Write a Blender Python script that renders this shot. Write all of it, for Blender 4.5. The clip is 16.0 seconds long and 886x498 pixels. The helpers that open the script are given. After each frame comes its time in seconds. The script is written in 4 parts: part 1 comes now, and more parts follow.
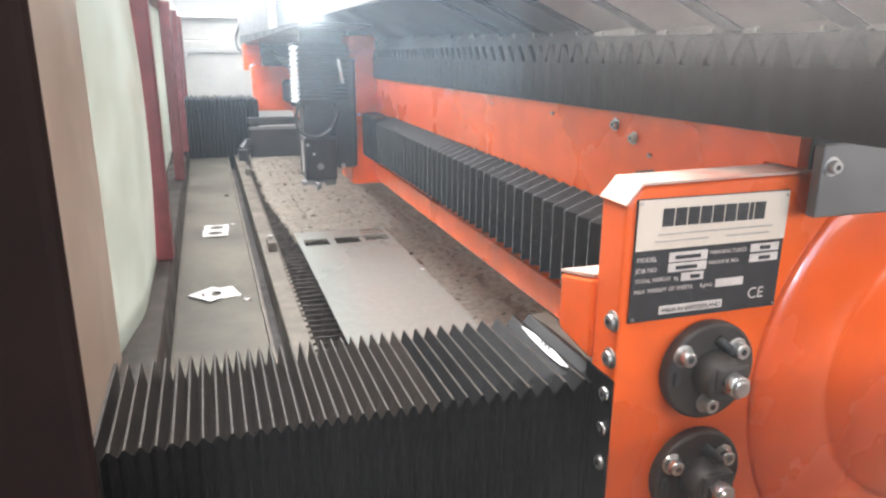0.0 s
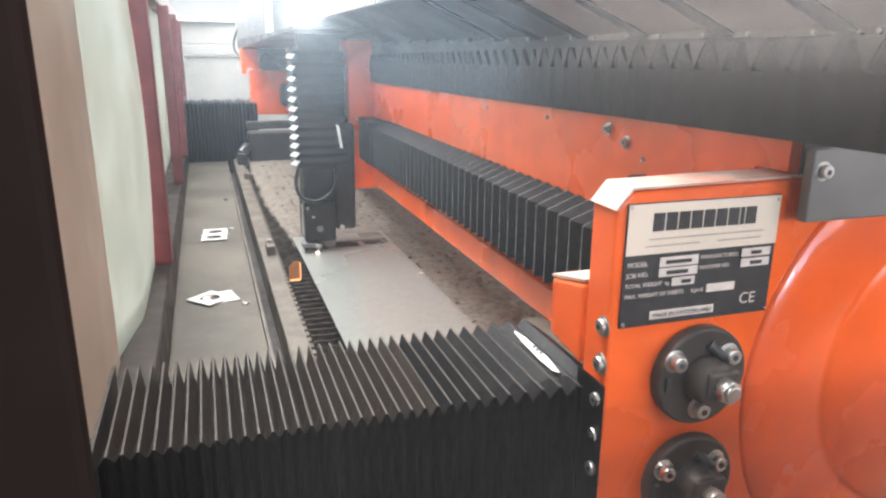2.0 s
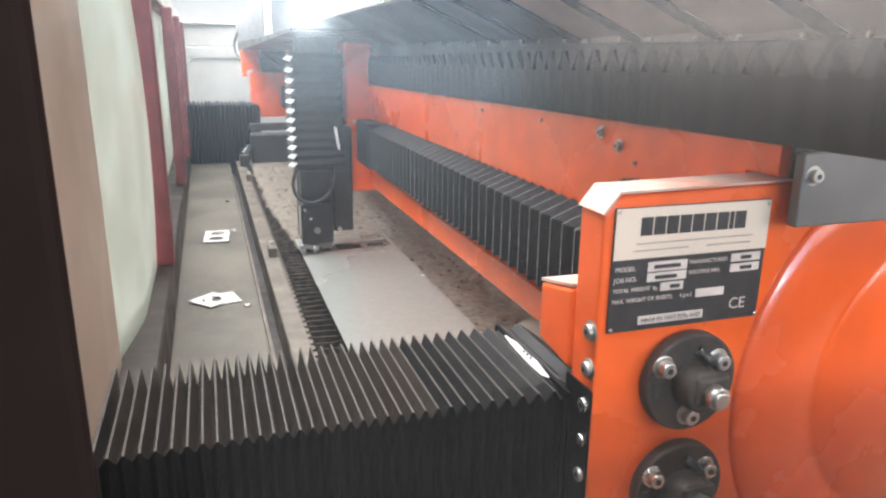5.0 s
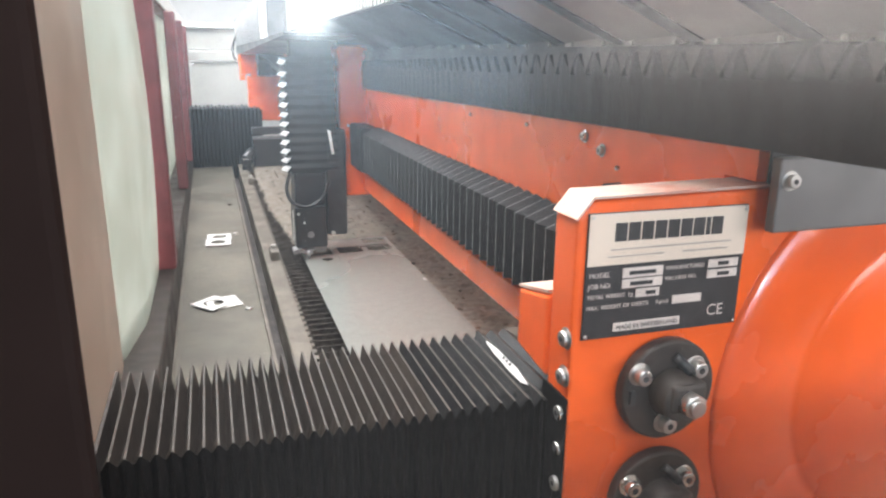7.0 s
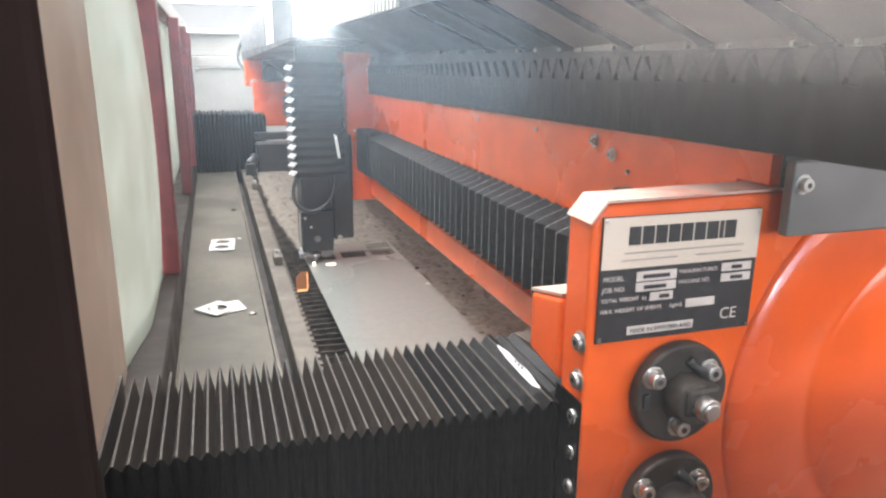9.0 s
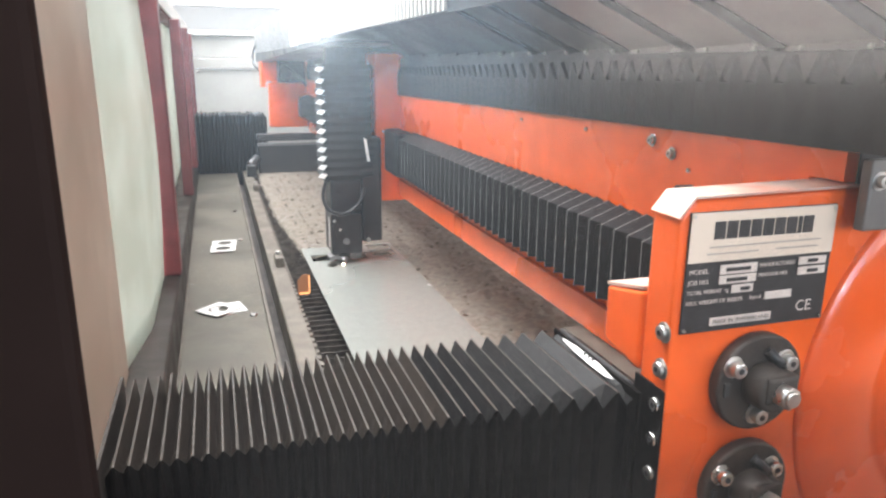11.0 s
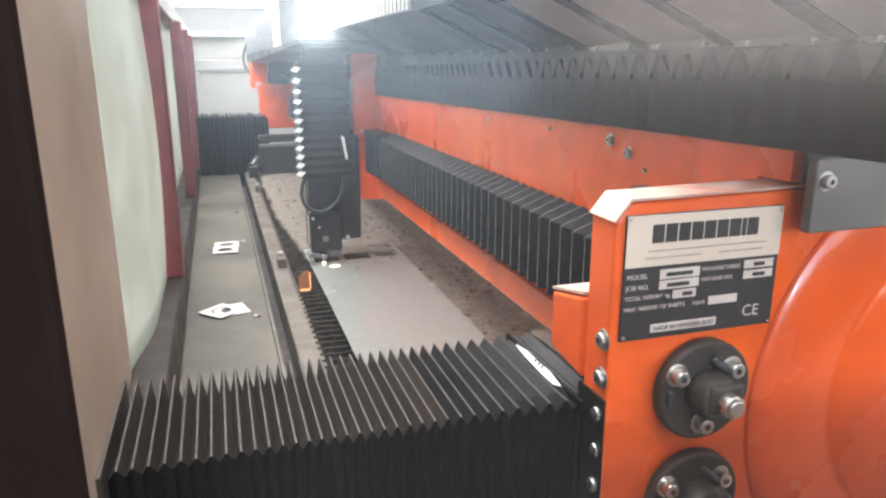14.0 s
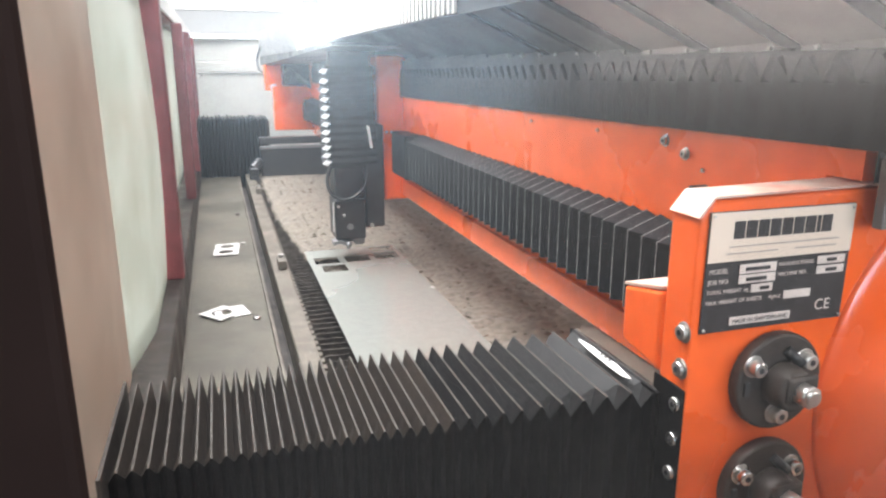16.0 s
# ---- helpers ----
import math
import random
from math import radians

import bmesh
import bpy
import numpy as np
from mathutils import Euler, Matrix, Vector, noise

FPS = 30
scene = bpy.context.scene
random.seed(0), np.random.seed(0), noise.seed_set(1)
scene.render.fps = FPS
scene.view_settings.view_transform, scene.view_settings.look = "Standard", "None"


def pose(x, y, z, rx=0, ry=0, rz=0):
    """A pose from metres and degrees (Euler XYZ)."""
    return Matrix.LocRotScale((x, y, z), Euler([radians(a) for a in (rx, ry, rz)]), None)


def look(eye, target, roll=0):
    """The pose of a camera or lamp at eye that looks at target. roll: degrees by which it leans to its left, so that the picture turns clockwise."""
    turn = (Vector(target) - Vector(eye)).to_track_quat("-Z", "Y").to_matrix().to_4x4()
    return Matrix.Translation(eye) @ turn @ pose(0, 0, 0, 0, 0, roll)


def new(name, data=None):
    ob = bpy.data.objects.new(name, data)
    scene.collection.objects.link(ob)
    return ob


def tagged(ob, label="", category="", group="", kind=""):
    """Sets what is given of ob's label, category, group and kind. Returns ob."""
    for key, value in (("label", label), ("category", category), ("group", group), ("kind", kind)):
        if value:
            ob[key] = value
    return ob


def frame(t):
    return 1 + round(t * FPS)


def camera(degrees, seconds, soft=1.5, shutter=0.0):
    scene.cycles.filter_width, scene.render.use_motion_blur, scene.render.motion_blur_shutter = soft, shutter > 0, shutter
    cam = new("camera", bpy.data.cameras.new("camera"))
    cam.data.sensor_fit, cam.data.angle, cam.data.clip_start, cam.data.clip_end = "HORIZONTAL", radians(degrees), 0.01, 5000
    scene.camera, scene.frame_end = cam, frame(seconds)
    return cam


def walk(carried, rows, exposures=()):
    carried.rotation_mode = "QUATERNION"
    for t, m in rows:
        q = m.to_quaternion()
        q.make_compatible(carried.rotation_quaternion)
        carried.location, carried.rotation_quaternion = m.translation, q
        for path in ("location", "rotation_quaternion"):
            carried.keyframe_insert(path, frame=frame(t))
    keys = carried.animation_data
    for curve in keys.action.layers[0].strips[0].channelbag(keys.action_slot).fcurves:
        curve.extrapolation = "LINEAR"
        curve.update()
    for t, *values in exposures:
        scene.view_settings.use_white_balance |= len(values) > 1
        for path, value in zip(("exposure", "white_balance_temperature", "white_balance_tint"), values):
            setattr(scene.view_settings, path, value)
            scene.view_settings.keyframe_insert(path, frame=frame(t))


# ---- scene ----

# z = 0 is the eye's height; the hall's floor lies 1.4 m below. x: across, y: along the bridge.
cam = camera(64.47, 16.0, soft=2.3)
PATH = [
    (0, 0.0001, -0.0007, 0.0002, 73.825, -0.413, -18.298),
    (0.5, 0.0001, -0.0005, 0.0001, 73.916, -0.261, -18.077),
    (1, 0.0001, -0.0004, 0.0001, 74.081, -0.291, -18.037),
    (1.5, 0.0001, -0.0005, 0.0001, 74.107, -0.407, -18.306),
    (2, 0.0001, -0.0005, 0.0001, 74.149, -0.463, -18.386),
    (2.5, 0.0001, -0.0006, 0.0002, 74.341, -0.643, -18.561),
    (3, 0.0000, -0.0002, 0.0000, 74.423, -0.588, -18.305),
    (3.5, 0.0000, 0.0000, -0.0000, 74.359, -0.609, -18.287),
    (4, 0.0000, 0.0000, -0.0000, 74.186, -0.648, -18.343),
    (6.5, 0.0001, -0.0008, 0.0002, 74.649, -0.585, -17.893),
    (7, 0.0001, -0.0009, 0.0002, 74.640, -0.621, -18.038),
    (7.5, 0.0001, -0.0006, 0.0002, 74.839, -0.632, -17.818),
    (8, 0.0001, -0.0004, 0.0001, 74.923, -0.572, -17.654),
    (8.5, 0.0001, -0.0009, 0.0002, 74.902, -0.523, -17.716),
    (9, 0.0001, -0.0007, 0.0002, 75.021, -0.469, -17.795),
    (11.5, 0.0005, -0.0009, -0.0001, 75.202, -0.399, -17.630),
    (12, 0.0006, -0.0008, -0.0001, 75.287, -0.255, -17.498),
    (12.5, 0.0006, 0.0004, 0.0001, 75.144, -0.208, -17.516),
    (13, 0.0007, 0.0010, -0.0002, 75.169, -0.101, -17.478),
    (13.5, 0.0008, 0.0009, -0.0002, 75.148, -0.061, -17.526),
    (14, 0.0009, 0.0012, -0.0003, 75.097, 0.036, -17.624),
    (14.5, 0.0010, 0.0008, -0.0002, 75.160, -0.023, -17.415),
    (15, 0.0010, 0.0005, 0.0000, 75.194, -0.105, -17.393),
    (15.5, 0.0012, 0.0001, -0.0002, 75.200, -0.073, -17.442),
    (16, 0.0010, 0.0007, -0.0000, 75.287, -0.033, -17.559)]
walk(cam, [(t, pose(x, y, z, a, b, c)) for t, x, y, z, a, b, c in PATH],
     [(0, 0.98), (1, 0.95), (2, 0.94), (4, 0.90), (7.5, 0.93), (9, 0.92), (11.5, 0.88), (13.5, 0.84), (14.5, 0.85), (16, 0.90)])

# seconds, bridge's way across, head's way along the bridge, head's lift
DRIVE = [
    (0, -0.0222, 0.008, 0.131),
    (0.3, -0.0221, 0.000, 0.086),
    (0.5, -0.0222, -0.002, 0.047),
    (1, -0.0221, -0.002, 0.001),
    (1.5, -0.0223, -0.006, 0.001),
    (2, -0.0283, -0.004, -0.001),
    (2.5, -0.0285, -0.016, -0.001),
    (3, -0.0092, -0.014, -0.002),
    (3.5, 0.0000, -0.000, -0.000),
    (4, -0.0167, 0.006, -0.000),
    (4.3, -0.0265, 0.004, 0.000),
    (5.3, -0.0430, -0.004, 0.000),
    (6.2, -0.0568, -0.004, 0.000),
    (6.5, -0.0577, -0.008, 0.001),
    (7, -0.0576, -0.008, 0.001),
    (7.5, -0.0576, -0.008, 0.002),
    (8, -0.0577, -0.009, 0.003),
    (8.5, -0.0574, -0.005, -0.000),
    (9, -0.0505, -0.006, 0.002),
    (9.3, -0.0470, -0.005, 0.000),
    (10.3, -0.0150, -0.014, -0.002),
    (11.2, 0.0150, -0.017, -0.003),
    (11.5, 0.0169, -0.018, -0.003),
    (12, 0.0156, 0.000, -0.002),
    (12.5, 0.0161, 0.015, -0.002),
    (13, 0.0070, 0.029, -0.003),
    (13.5, -0.0151, 0.018, -0.000),
    (14, -0.0372, 0.012, 0.001),
    (14.5, -0.0481, 0.006, 0.001),
    (15, -0.0482, -0.002, 0.000),
    (15.5, -0.0477, -0.002, 0.029),
    (15.65, -0.0470, 0.005, 0.030),
    (15.9, 0.0160, 0.024, 0.029),
    (16, 0.0227, 0.029, 0.027)]

# ---- light ----
world = bpy.data.worlds.new("world")
scene.world = world
world.use_nodes = True
wn = world.node_tree.nodes
sky = wn.new("ShaderNodeTexSky")
sky.sky_type, sky.sun_disc, sky.sun_elevation, sky.sun_rotation = "NISHITA", False, radians(50), radians(200)
world.node_tree.links.new(sky.outputs[0], wn["Background"].inputs[0])
wn["Background"].inputs[1].default_value = 0.1


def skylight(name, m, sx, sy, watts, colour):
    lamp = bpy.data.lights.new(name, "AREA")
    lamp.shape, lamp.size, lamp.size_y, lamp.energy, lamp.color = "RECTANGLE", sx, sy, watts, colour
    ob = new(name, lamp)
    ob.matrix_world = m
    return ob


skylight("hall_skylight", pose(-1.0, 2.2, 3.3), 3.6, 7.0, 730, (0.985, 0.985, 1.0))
skylight("hall_side_light", look((-3.2, 1.8, 0.9), (0.3, 1.6, -0.1)), 5.0, 2.2, 610, (0.985, 0.99, 1.0))
skylight("hall_window_light", look((0.55, -2.4, 0.20), (0.15, 0.3, 0.0)), 1.3, 0.8, 14, (0.58, 0.79, 1.0))
# added warm fill behind the eye: lifts the cover plates and the pane's veil
skylight("hall_warm_fill", look((2.6, -2.4, 0.50), (0.3, 0.3, 0.0)), 2.0, 1.1, 34, (1.0, 0.94, 0.915))
skylight("hall_lamp", look((0.371, -2.4, 0.132), (0.1, 0.2, 0.0)), 0.11, 0.11, 5.0, (0.85, 0.95, 1.0))

# ---- materials ----


def material(name, colour, rough=0.5, metal=0.0, grain=40.0, vary=0.15, bump=0.1, bump_scale=None, stain=None, stain_amount=0.0,
             stain_scale=4.0, coat=0.0, island=0.0, specular=0.5, stretch=(1, 1, 1)):
    """Base colour with fine grain, larger stains, uneven gloss and relief, in object metres."""
    m = bpy.data.materials.new(name)
    m.use_nodes = True
    nt = m.node_tree
    b = nt.nodes["Principled BSDF"]
    b.inputs["Metallic"].default_value = metal
    b.inputs["Coat Weight"].default_value = coat
    b.inputs["Coat Roughness"].default_value = 0.18
    b.inputs["Specular IOR Level"].default_value = specular
    tc = nt.nodes.new("ShaderNodeTexCoord")
    mp = nt.nodes.new("ShaderNodeMapping")
    mp.inputs["Scale"].default_value = stretch
    nt.links.new(tc.outputs["Object"], mp.inputs["Vector"])

    def noise_tex(scale, detail=4.0):
        n = nt.nodes.new("ShaderNodeTexNoise")
        n.inputs["Scale"].default_value, n.inputs["Detail"].default_value = scale, detail
        nt.links.new(mp.outputs[0], n.inputs["Vector"])
        return n

    def mixed(kind, fac, a, c):
        x = nt.nodes.new("ShaderNodeMix")
        x.data_type, x.blend_type = "RGBA", kind
        for socket, value in ((x.inputs[0], fac), (x.inputs[6], a), (x.inputs[7], c)):
            if isinstance(value, (int, float)):
                socket.default_value = value
            elif isinstance(value, tuple):
                socket.default_value = (*value, 1)
            else:
                nt.links.new(value, socket)
        return x.outputs[2]

    def ramp(src, lo, hi, a=0.0, c=1.0):
        r = nt.nodes.new("ShaderNodeMapRange")
        r.interpolation_type = "SMOOTHSTEP"
        for i, v in ((1, lo), (2, hi), (3, a), (4, c)):
            r.inputs[i].default_value = v
        nt.links.new(src, r.inputs[0])
        return r.outputs[0]

    fine, coarse = noise_tex(grain), noise_tex(stain_scale, 6.0)
    dark = tuple(c * (1 - vary) for c in colour)
    light = tuple(min(1.0, c * (1 + vary)) for c in colour)
    out = mixed("MIX", ramp(fine.outputs[0], 0.35, 0.65), dark, light)
    if stain:
        out = mixed("MIX", ramp(coarse.outputs[0], 0.38, 0.74, 0.0, stain_amount), out, stain)
    if island:
        info = nt.nodes.new("ShaderNodeObjectInfo")
        out = mixed("MULTIPLY", 1.0, out, mixed("MIX", info.outputs["Random"], (1 - island,) * 3, (1 + island,) * 3))
    nt.links.new(out, b.inputs["Base Color"])
    nt.links.new(ramp(coarse.outputs[0], 0.3, 0.7, max(0.02, rough - 0.1), min(1, rough + 0.12)), b.inputs["Roughness"])
    if bump:
        bp = nt.nodes.new("ShaderNodeBump")
        bp.inputs["Strength"].default_value, bp.inputs["Distance"].default_value = bump, 0.002
        rel = noise_tex(bump_scale or grain * 2)
        nt.links.new(rel.outputs[0], bp.inputs["Height"])
        nt.links.new(bp.outputs[0], b.inputs["Normal"])
    return m


def glowing(name, colour, strength):
    m = bpy.data.materials.new(name)
    m.use_nodes = True
    b = m.node_tree.nodes["Principled BSDF"]
    b.inputs["Base Color"].default_value = (*colour, 1)
    b.inputs["Emission Color"].default_value = (*colour, 1)
    b.inputs["Emission Strength"].default_value = strength
    return m


ORANGE = material("orange_paint", (0.90, 0.125, 0.013), 0.30, 0, 30, 0.06, 0.06, 250, (0.72, 0.097, 0.022), 0.12, 5, coat=0.6)
GLOSS_ORANGE = material("glossy_orange_lacquer", (0.88, 0.12, 0.018), 0.22, 0, 24, 0.05, 0.05, 60, (0.70, 0.085, 0.03), 0.4, 8, coat=0.4)
ORANGE_EDGE = material("worn_orange_edge", (0.55, 0.42, 0.35), 0.5, 0, 60, 0.15, 0.1, 200, (0.80, 0.14, 0.05), 0.5, 20)
RED = material("dark_red_paint", (0.19, 0.042, 0.045), 0.45, 0, 25, 0.15, 0.08, 160, (0.10, 0.03, 0.03), 0.5, 6)
BLACK_CLOTH = material("black_bellows_cloth", (0.012, 0.0135, 0.016), 0.5, 0, 120, 0.3, 0.25, 350, (0.03, 0.03, 0.03), 0.5, 9, island=0.2, specular=0.3)
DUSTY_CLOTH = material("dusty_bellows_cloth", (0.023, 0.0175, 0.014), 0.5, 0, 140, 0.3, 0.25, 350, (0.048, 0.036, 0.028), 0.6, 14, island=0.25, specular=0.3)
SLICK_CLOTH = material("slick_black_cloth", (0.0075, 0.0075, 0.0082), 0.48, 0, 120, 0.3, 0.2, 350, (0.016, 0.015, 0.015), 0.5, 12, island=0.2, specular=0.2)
GREY_CLOTH = material("grey_dusty_cloth", (0.038, 0.036, 0.035), 0.6, 0, 120, 0.2, 0.2, 300)
# darker copy of the bellows cloth, with the front's shade in its colour
SHADED_CLOTH = material("shaded_black_cloth", (0.0050, 0.0045, 0.0046), 0.6, 0, 120, 0.3, 0.2, 300, (0.010, 0.009, 0.009), 0.5, 10, specular=0.06)
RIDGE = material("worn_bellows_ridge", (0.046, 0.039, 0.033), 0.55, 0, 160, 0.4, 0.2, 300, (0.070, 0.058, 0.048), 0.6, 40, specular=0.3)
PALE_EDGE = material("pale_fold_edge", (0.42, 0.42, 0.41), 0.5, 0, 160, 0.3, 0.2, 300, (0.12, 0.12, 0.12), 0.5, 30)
PALE_FOLD = material("pale_fold_corner", (0.80, 0.82, 0.82), 0.4, 0, 90, 0.08, 0.1, 200)
BLACK_METAL = material("black_painted_metal", (0.020, 0.021, 0.024), 0.38, 0, 50, 0.25, 0.1, 200, (0.05, 0.048, 0.045), 0.4, 12)
IRON = material("oily_dark_iron", (0.032, 0.024, 0.020), 0.55, 0.2, 50, 0.35, 0.25, 150, (0.055, 0.045, 0.037), 0.6, 14)
STEEL = material("zinc_steel", (0.56, 0.55, 0.53), 0.33, 0.95, 70, 0.12, 0.08, 220, (0.35, 0.33, 0.31), 0.4, 20)
SHEET = material("bare_sheet_steel", (0.375, 0.39, 0.362), 0.33, 0.5, 60, 0.04, 0.03, 300, stain_scale=1.2)
TRAY = material("dusty_grey_steel", (0.086, 0.078, 0.061), 0.55, 0.25, 22, 0.14, 0.12, 180, (0.165, 0.148, 0.118), 0.6, 5)
RAIL = material("worn_rail_steel", (0.130, 0.114, 0.093), 0.5, 0.2, 30, 0.2, 0.15, 160, (0.10, 0.085, 0.07), 0.6, 10)
SLAG = material("brown_slag_crust", (0.165, 0.143, 0.118), 0.85, 0.05, 70, 0.25, 0.7, 110, (0.21, 0.185, 0.15), 0.6, 9)
SLAT = material("burnt_slat_steel", (0.060, 0.051, 0.045), 0.8, 0.2, 60, 0.5, 0.5, 120, (0.085, 0.07, 0.058), 0.6, 25)
DARK_BED = material("sooty_machine_bed", (0.030, 0.025, 0.022), 0.8, 0, 30, 0.4, 0.4, 80)
CREAM = material("cream_painted_steel", (0.56, 0.465, 0.375), 0.5, 0, 18, 0.05, 0.06, 160, (0.40, 0.31, 0.235), 0.6, 5)
GREY_WALL = material("grey_white_panel", (0.37, 0.365, 0.34), 0.5, 0, 16, 0.04, 0.05, 150, (0.30, 0.29, 0.27), 0.5, 2.5)
GREY_COVER = material("grey_metal_cover", (0.27, 0.252, 0.238), 0.42, 0.2, 26, 0.08, 0.06, 180, (0.15, 0.143, 0.136), 0.5, 6, island=0.12)
BOX_GREY = material("grey_box_metal", (0.20, 0.20, 0.205), 0.42, 0.4, 26, 0.1, 0.06, 180, (0.14, 0.14, 0.14), 0.5, 8)
# black without gloss: the shade between cover plates, put into colour
SLOT_SHADE = material("slot_shade_black", (0.004, 0.004, 0.0042), 0.9, 0, 60, 0.2, 0.05, 200, specular=0.0)
DARK_GREY = material("dark_grey_metal", (0.15, 0.143, 0.14), 0.45, 0.3, 26, 0.1, 0.06, 180, (0.055, 0.053, 0.052), 0.5, 8)
DARK_FRAME = material("dark_brown_rubber", (0.020, 0.0125, 0.0112), 0.85, 0, 30, 0.2, 0.1, 120, specular=0.06)
SILVER = material("brushed_label_silver", (0.74, 0.62, 0.51), 0.45, 0.05, 200, 0.05, 0.03, 500, stretch=(1, 1, 20))
LABEL_BLACK = material("label_black", (0.035, 0.033, 0.034), 0.4, 0, 80, 0.15, 0.02)
LABEL_FIELD = material("label_field", (0.66, 0.58, 0.53), 0.45, 0, 80, 0.08, 0.02)
PRINT_GREY = material("faded_print", (0.36, 0.31, 0.27), 0.5, 0, 80, 0.1, 0.0)
PAPER = material("white_offcut", (0.62, 0.61, 0.59), 0.45, 0, 40, 0.03, 0.05)
HALL = material("white_hall_paint", (0.82, 0.82, 0.81), 0.6, 0, 10, 0.03, 0.05)
FLOOR = material("dark_hall_floor", (0.06, 0.058, 0.056), 0.7, 0, 12, 0.2, 0.3, 60, (0.04, 0.038, 0.036), 0.6, 2)
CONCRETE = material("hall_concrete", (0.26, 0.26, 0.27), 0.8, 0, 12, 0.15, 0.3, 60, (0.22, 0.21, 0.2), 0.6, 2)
# the next two glow in place of orange light falling by the rail
EDGE_GLOW = glowing("orange_edge_light", (1.0, 0.42, 0.16), 0.75)
WARM = glowing("dim_orange_light", (0.30, 0.13, 0.06), 0.10)
HOLE_GLOW = glowing("pale_hole_light", (1.0, 0.84, 0.70), 0.8)
SPARK = glowing("yellow_hot_sparks", (1.0, 0.58, 0.28), 3.2)
HOT_PALE = glowing("white_hot_sparks", (1.0, 0.80, 0.60), 4.0)
PLASMA = glowing("blue_white_plasma", (0.55, 0.86, 1.0), 14.0)

FROST = bpy.data.materials.new("milky_plastic_window")
FROST.use_nodes = True
nt = FROST.node_tree
tl = nt.nodes.new("ShaderNodeBsdfTranslucent")
tl.inputs[0].default_value = (0.50, 0.53, 0.495, 1)
mx = nt.nodes.new("ShaderNodeMixShader")
mx.inputs[0].default_value = 0.40
pb = nt.nodes["Principled BSDF"]
pb.inputs["Roughness"].default_value = 0.3
ns = nt.nodes.new("ShaderNodeTexNoise")
ns.inputs["Scale"].default_value, ns.inputs["Detail"].default_value = 6.0, 7.0
cr = nt.nodes.new("ShaderNodeValToRGB")
cr.color_ramp.elements[0].position, cr.color_ramp.elements[0].color = 0.34, (0.40, 0.37, 0.28, 1)
cr.color_ramp.elements[1].position, cr.color_ramp.elements[1].color = 0.62, (0.74, 0.765, 0.72, 1)
tc = nt.nodes.new("ShaderNodeTexCoord")
nt.links.new(tc.outputs["Object"], ns.inputs["Vector"])
nt.links.new(ns.outputs[0], cr.inputs[0])
nt.links.new(cr.outputs[0], pb.inputs["Base Color"])
nt.links.new(pb.outputs[0], mx.inputs[1])
nt.links.new(tl.outputs[0], mx.inputs[2])
nt.links.new(mx.outputs[0], nt.nodes["Material Output"].inputs[0])

# ---- mesh helpers ----


def box(bm, x0, x1, y0, y1, z0, z1, bevel=0.0, mat=0):
    b = bmesh.new()
    bmesh.ops.create_cube(b, size=1)
    for v in b.verts:
        v.co = Vector(((x0 + x1) / 2 + v.co.x * (x1 - x0), (y0 + y1) / 2 + v.co.y * (y1 - y0), (z0 + z1) / 2 + v.co.z * (z1 - z0)))
    if bevel:
        bmesh.ops.bevel(b, geom=b.edges[:], offset=bevel, segments=2, affect="EDGES", profile=0.5)
    for f in b.faces:
        f.material_index = mat
    me = bpy.data.meshes.new("tmp")
    b.to_mesh(me)
    b.free()
    bm.from_mesh(me)
    bpy.data.meshes.remove(me)
    return bm


def one_box(*a, **k):
    return box(bmesh.new(), *a, **k)


def rod(bm, a, b, r0, r1=None, seg=24, bevel=0.0, mat=0):
    """A round bar or cone from a to b."""
    a, b = Vector(a), Vector(b)
    t = bmesh.new()
    bmesh.ops.create_cone(t, cap_ends=True, segments=seg, radius1=r0, radius2=r0 if r1 is None else r1, depth=(b - a).length)
    if bevel:
        bmesh.ops.bevel(t, geom=[e for e in t.edges if any(len(f.verts) > 4 for f in e.link_faces)], offset=bevel, segments=2, affect="EDGES", profile=0.5)
    t.transform(Matrix.Translation((a + b) / 2) @ (b - a).to_track_quat("Z", "Y").to_matrix().to_4x4())
    for f in t.faces:
        f.material_index, f.smooth = mat, len(f.verts) <= 4
    me = bpy.data.meshes.new("tmp")
    t.to_mesh(me)
    t.free()
    bm.from_mesh(me)
    bpy.data.meshes.remove(me)
    return bm


def prism(outline, y0, y1, axis="y"):
    """A plate: an outline of (u, z) drawn out along y (u = x) or along x (u = y)."""
    bm = bmesh.new()
    put = (lambda u, w, z: (u, w, z)) if axis == "y" else (lambda u, w, z: (w, u, z))
    a = [bm.verts.new(put(u, y0, z)) for u, z in outline]
    b = [bm.verts.new(put(u, y1, z)) for u, z in outline]
    n = len(a)
    bm.faces.new(a)
    bm.faces.new(b[::-1])
    for i in range(n):
        bm.faces.new((a[i], b[i], b[(i + 1) % n], a[(i + 1) % n]))
    bmesh.ops.recalc_face_normals(bm, faces=bm.faces[:])
    return bm


def mesh_of(name, bm, *mats):
    me = bpy.data.meshes.new(name)
    bm.to_mesh(me)
    bm.free()
    for m in mats:
        me.materials.append(m)
    return me


def part(name, bm, mats, parent, label=""):
    mats = mats if isinstance(mats, (tuple, list)) else (mats,)
    ob = new(name, mesh_of(name, bm, *mats))
    if parent:
        ob.parent = parent
    return tagged(ob, label)


def shared(name, me, parent, m=None):
    ob = new(name, me)
    ob.parent = parent
    if m is not None:
        ob.matrix_basis = m
    return ob


def thing(name, label, category, group="", kind="", at=(0, 0, 0)):
    ob = new(name)
    ob.empty_display_size = 0.05
    ob.location = at
    return tagged(ob, label, category, group, kind)


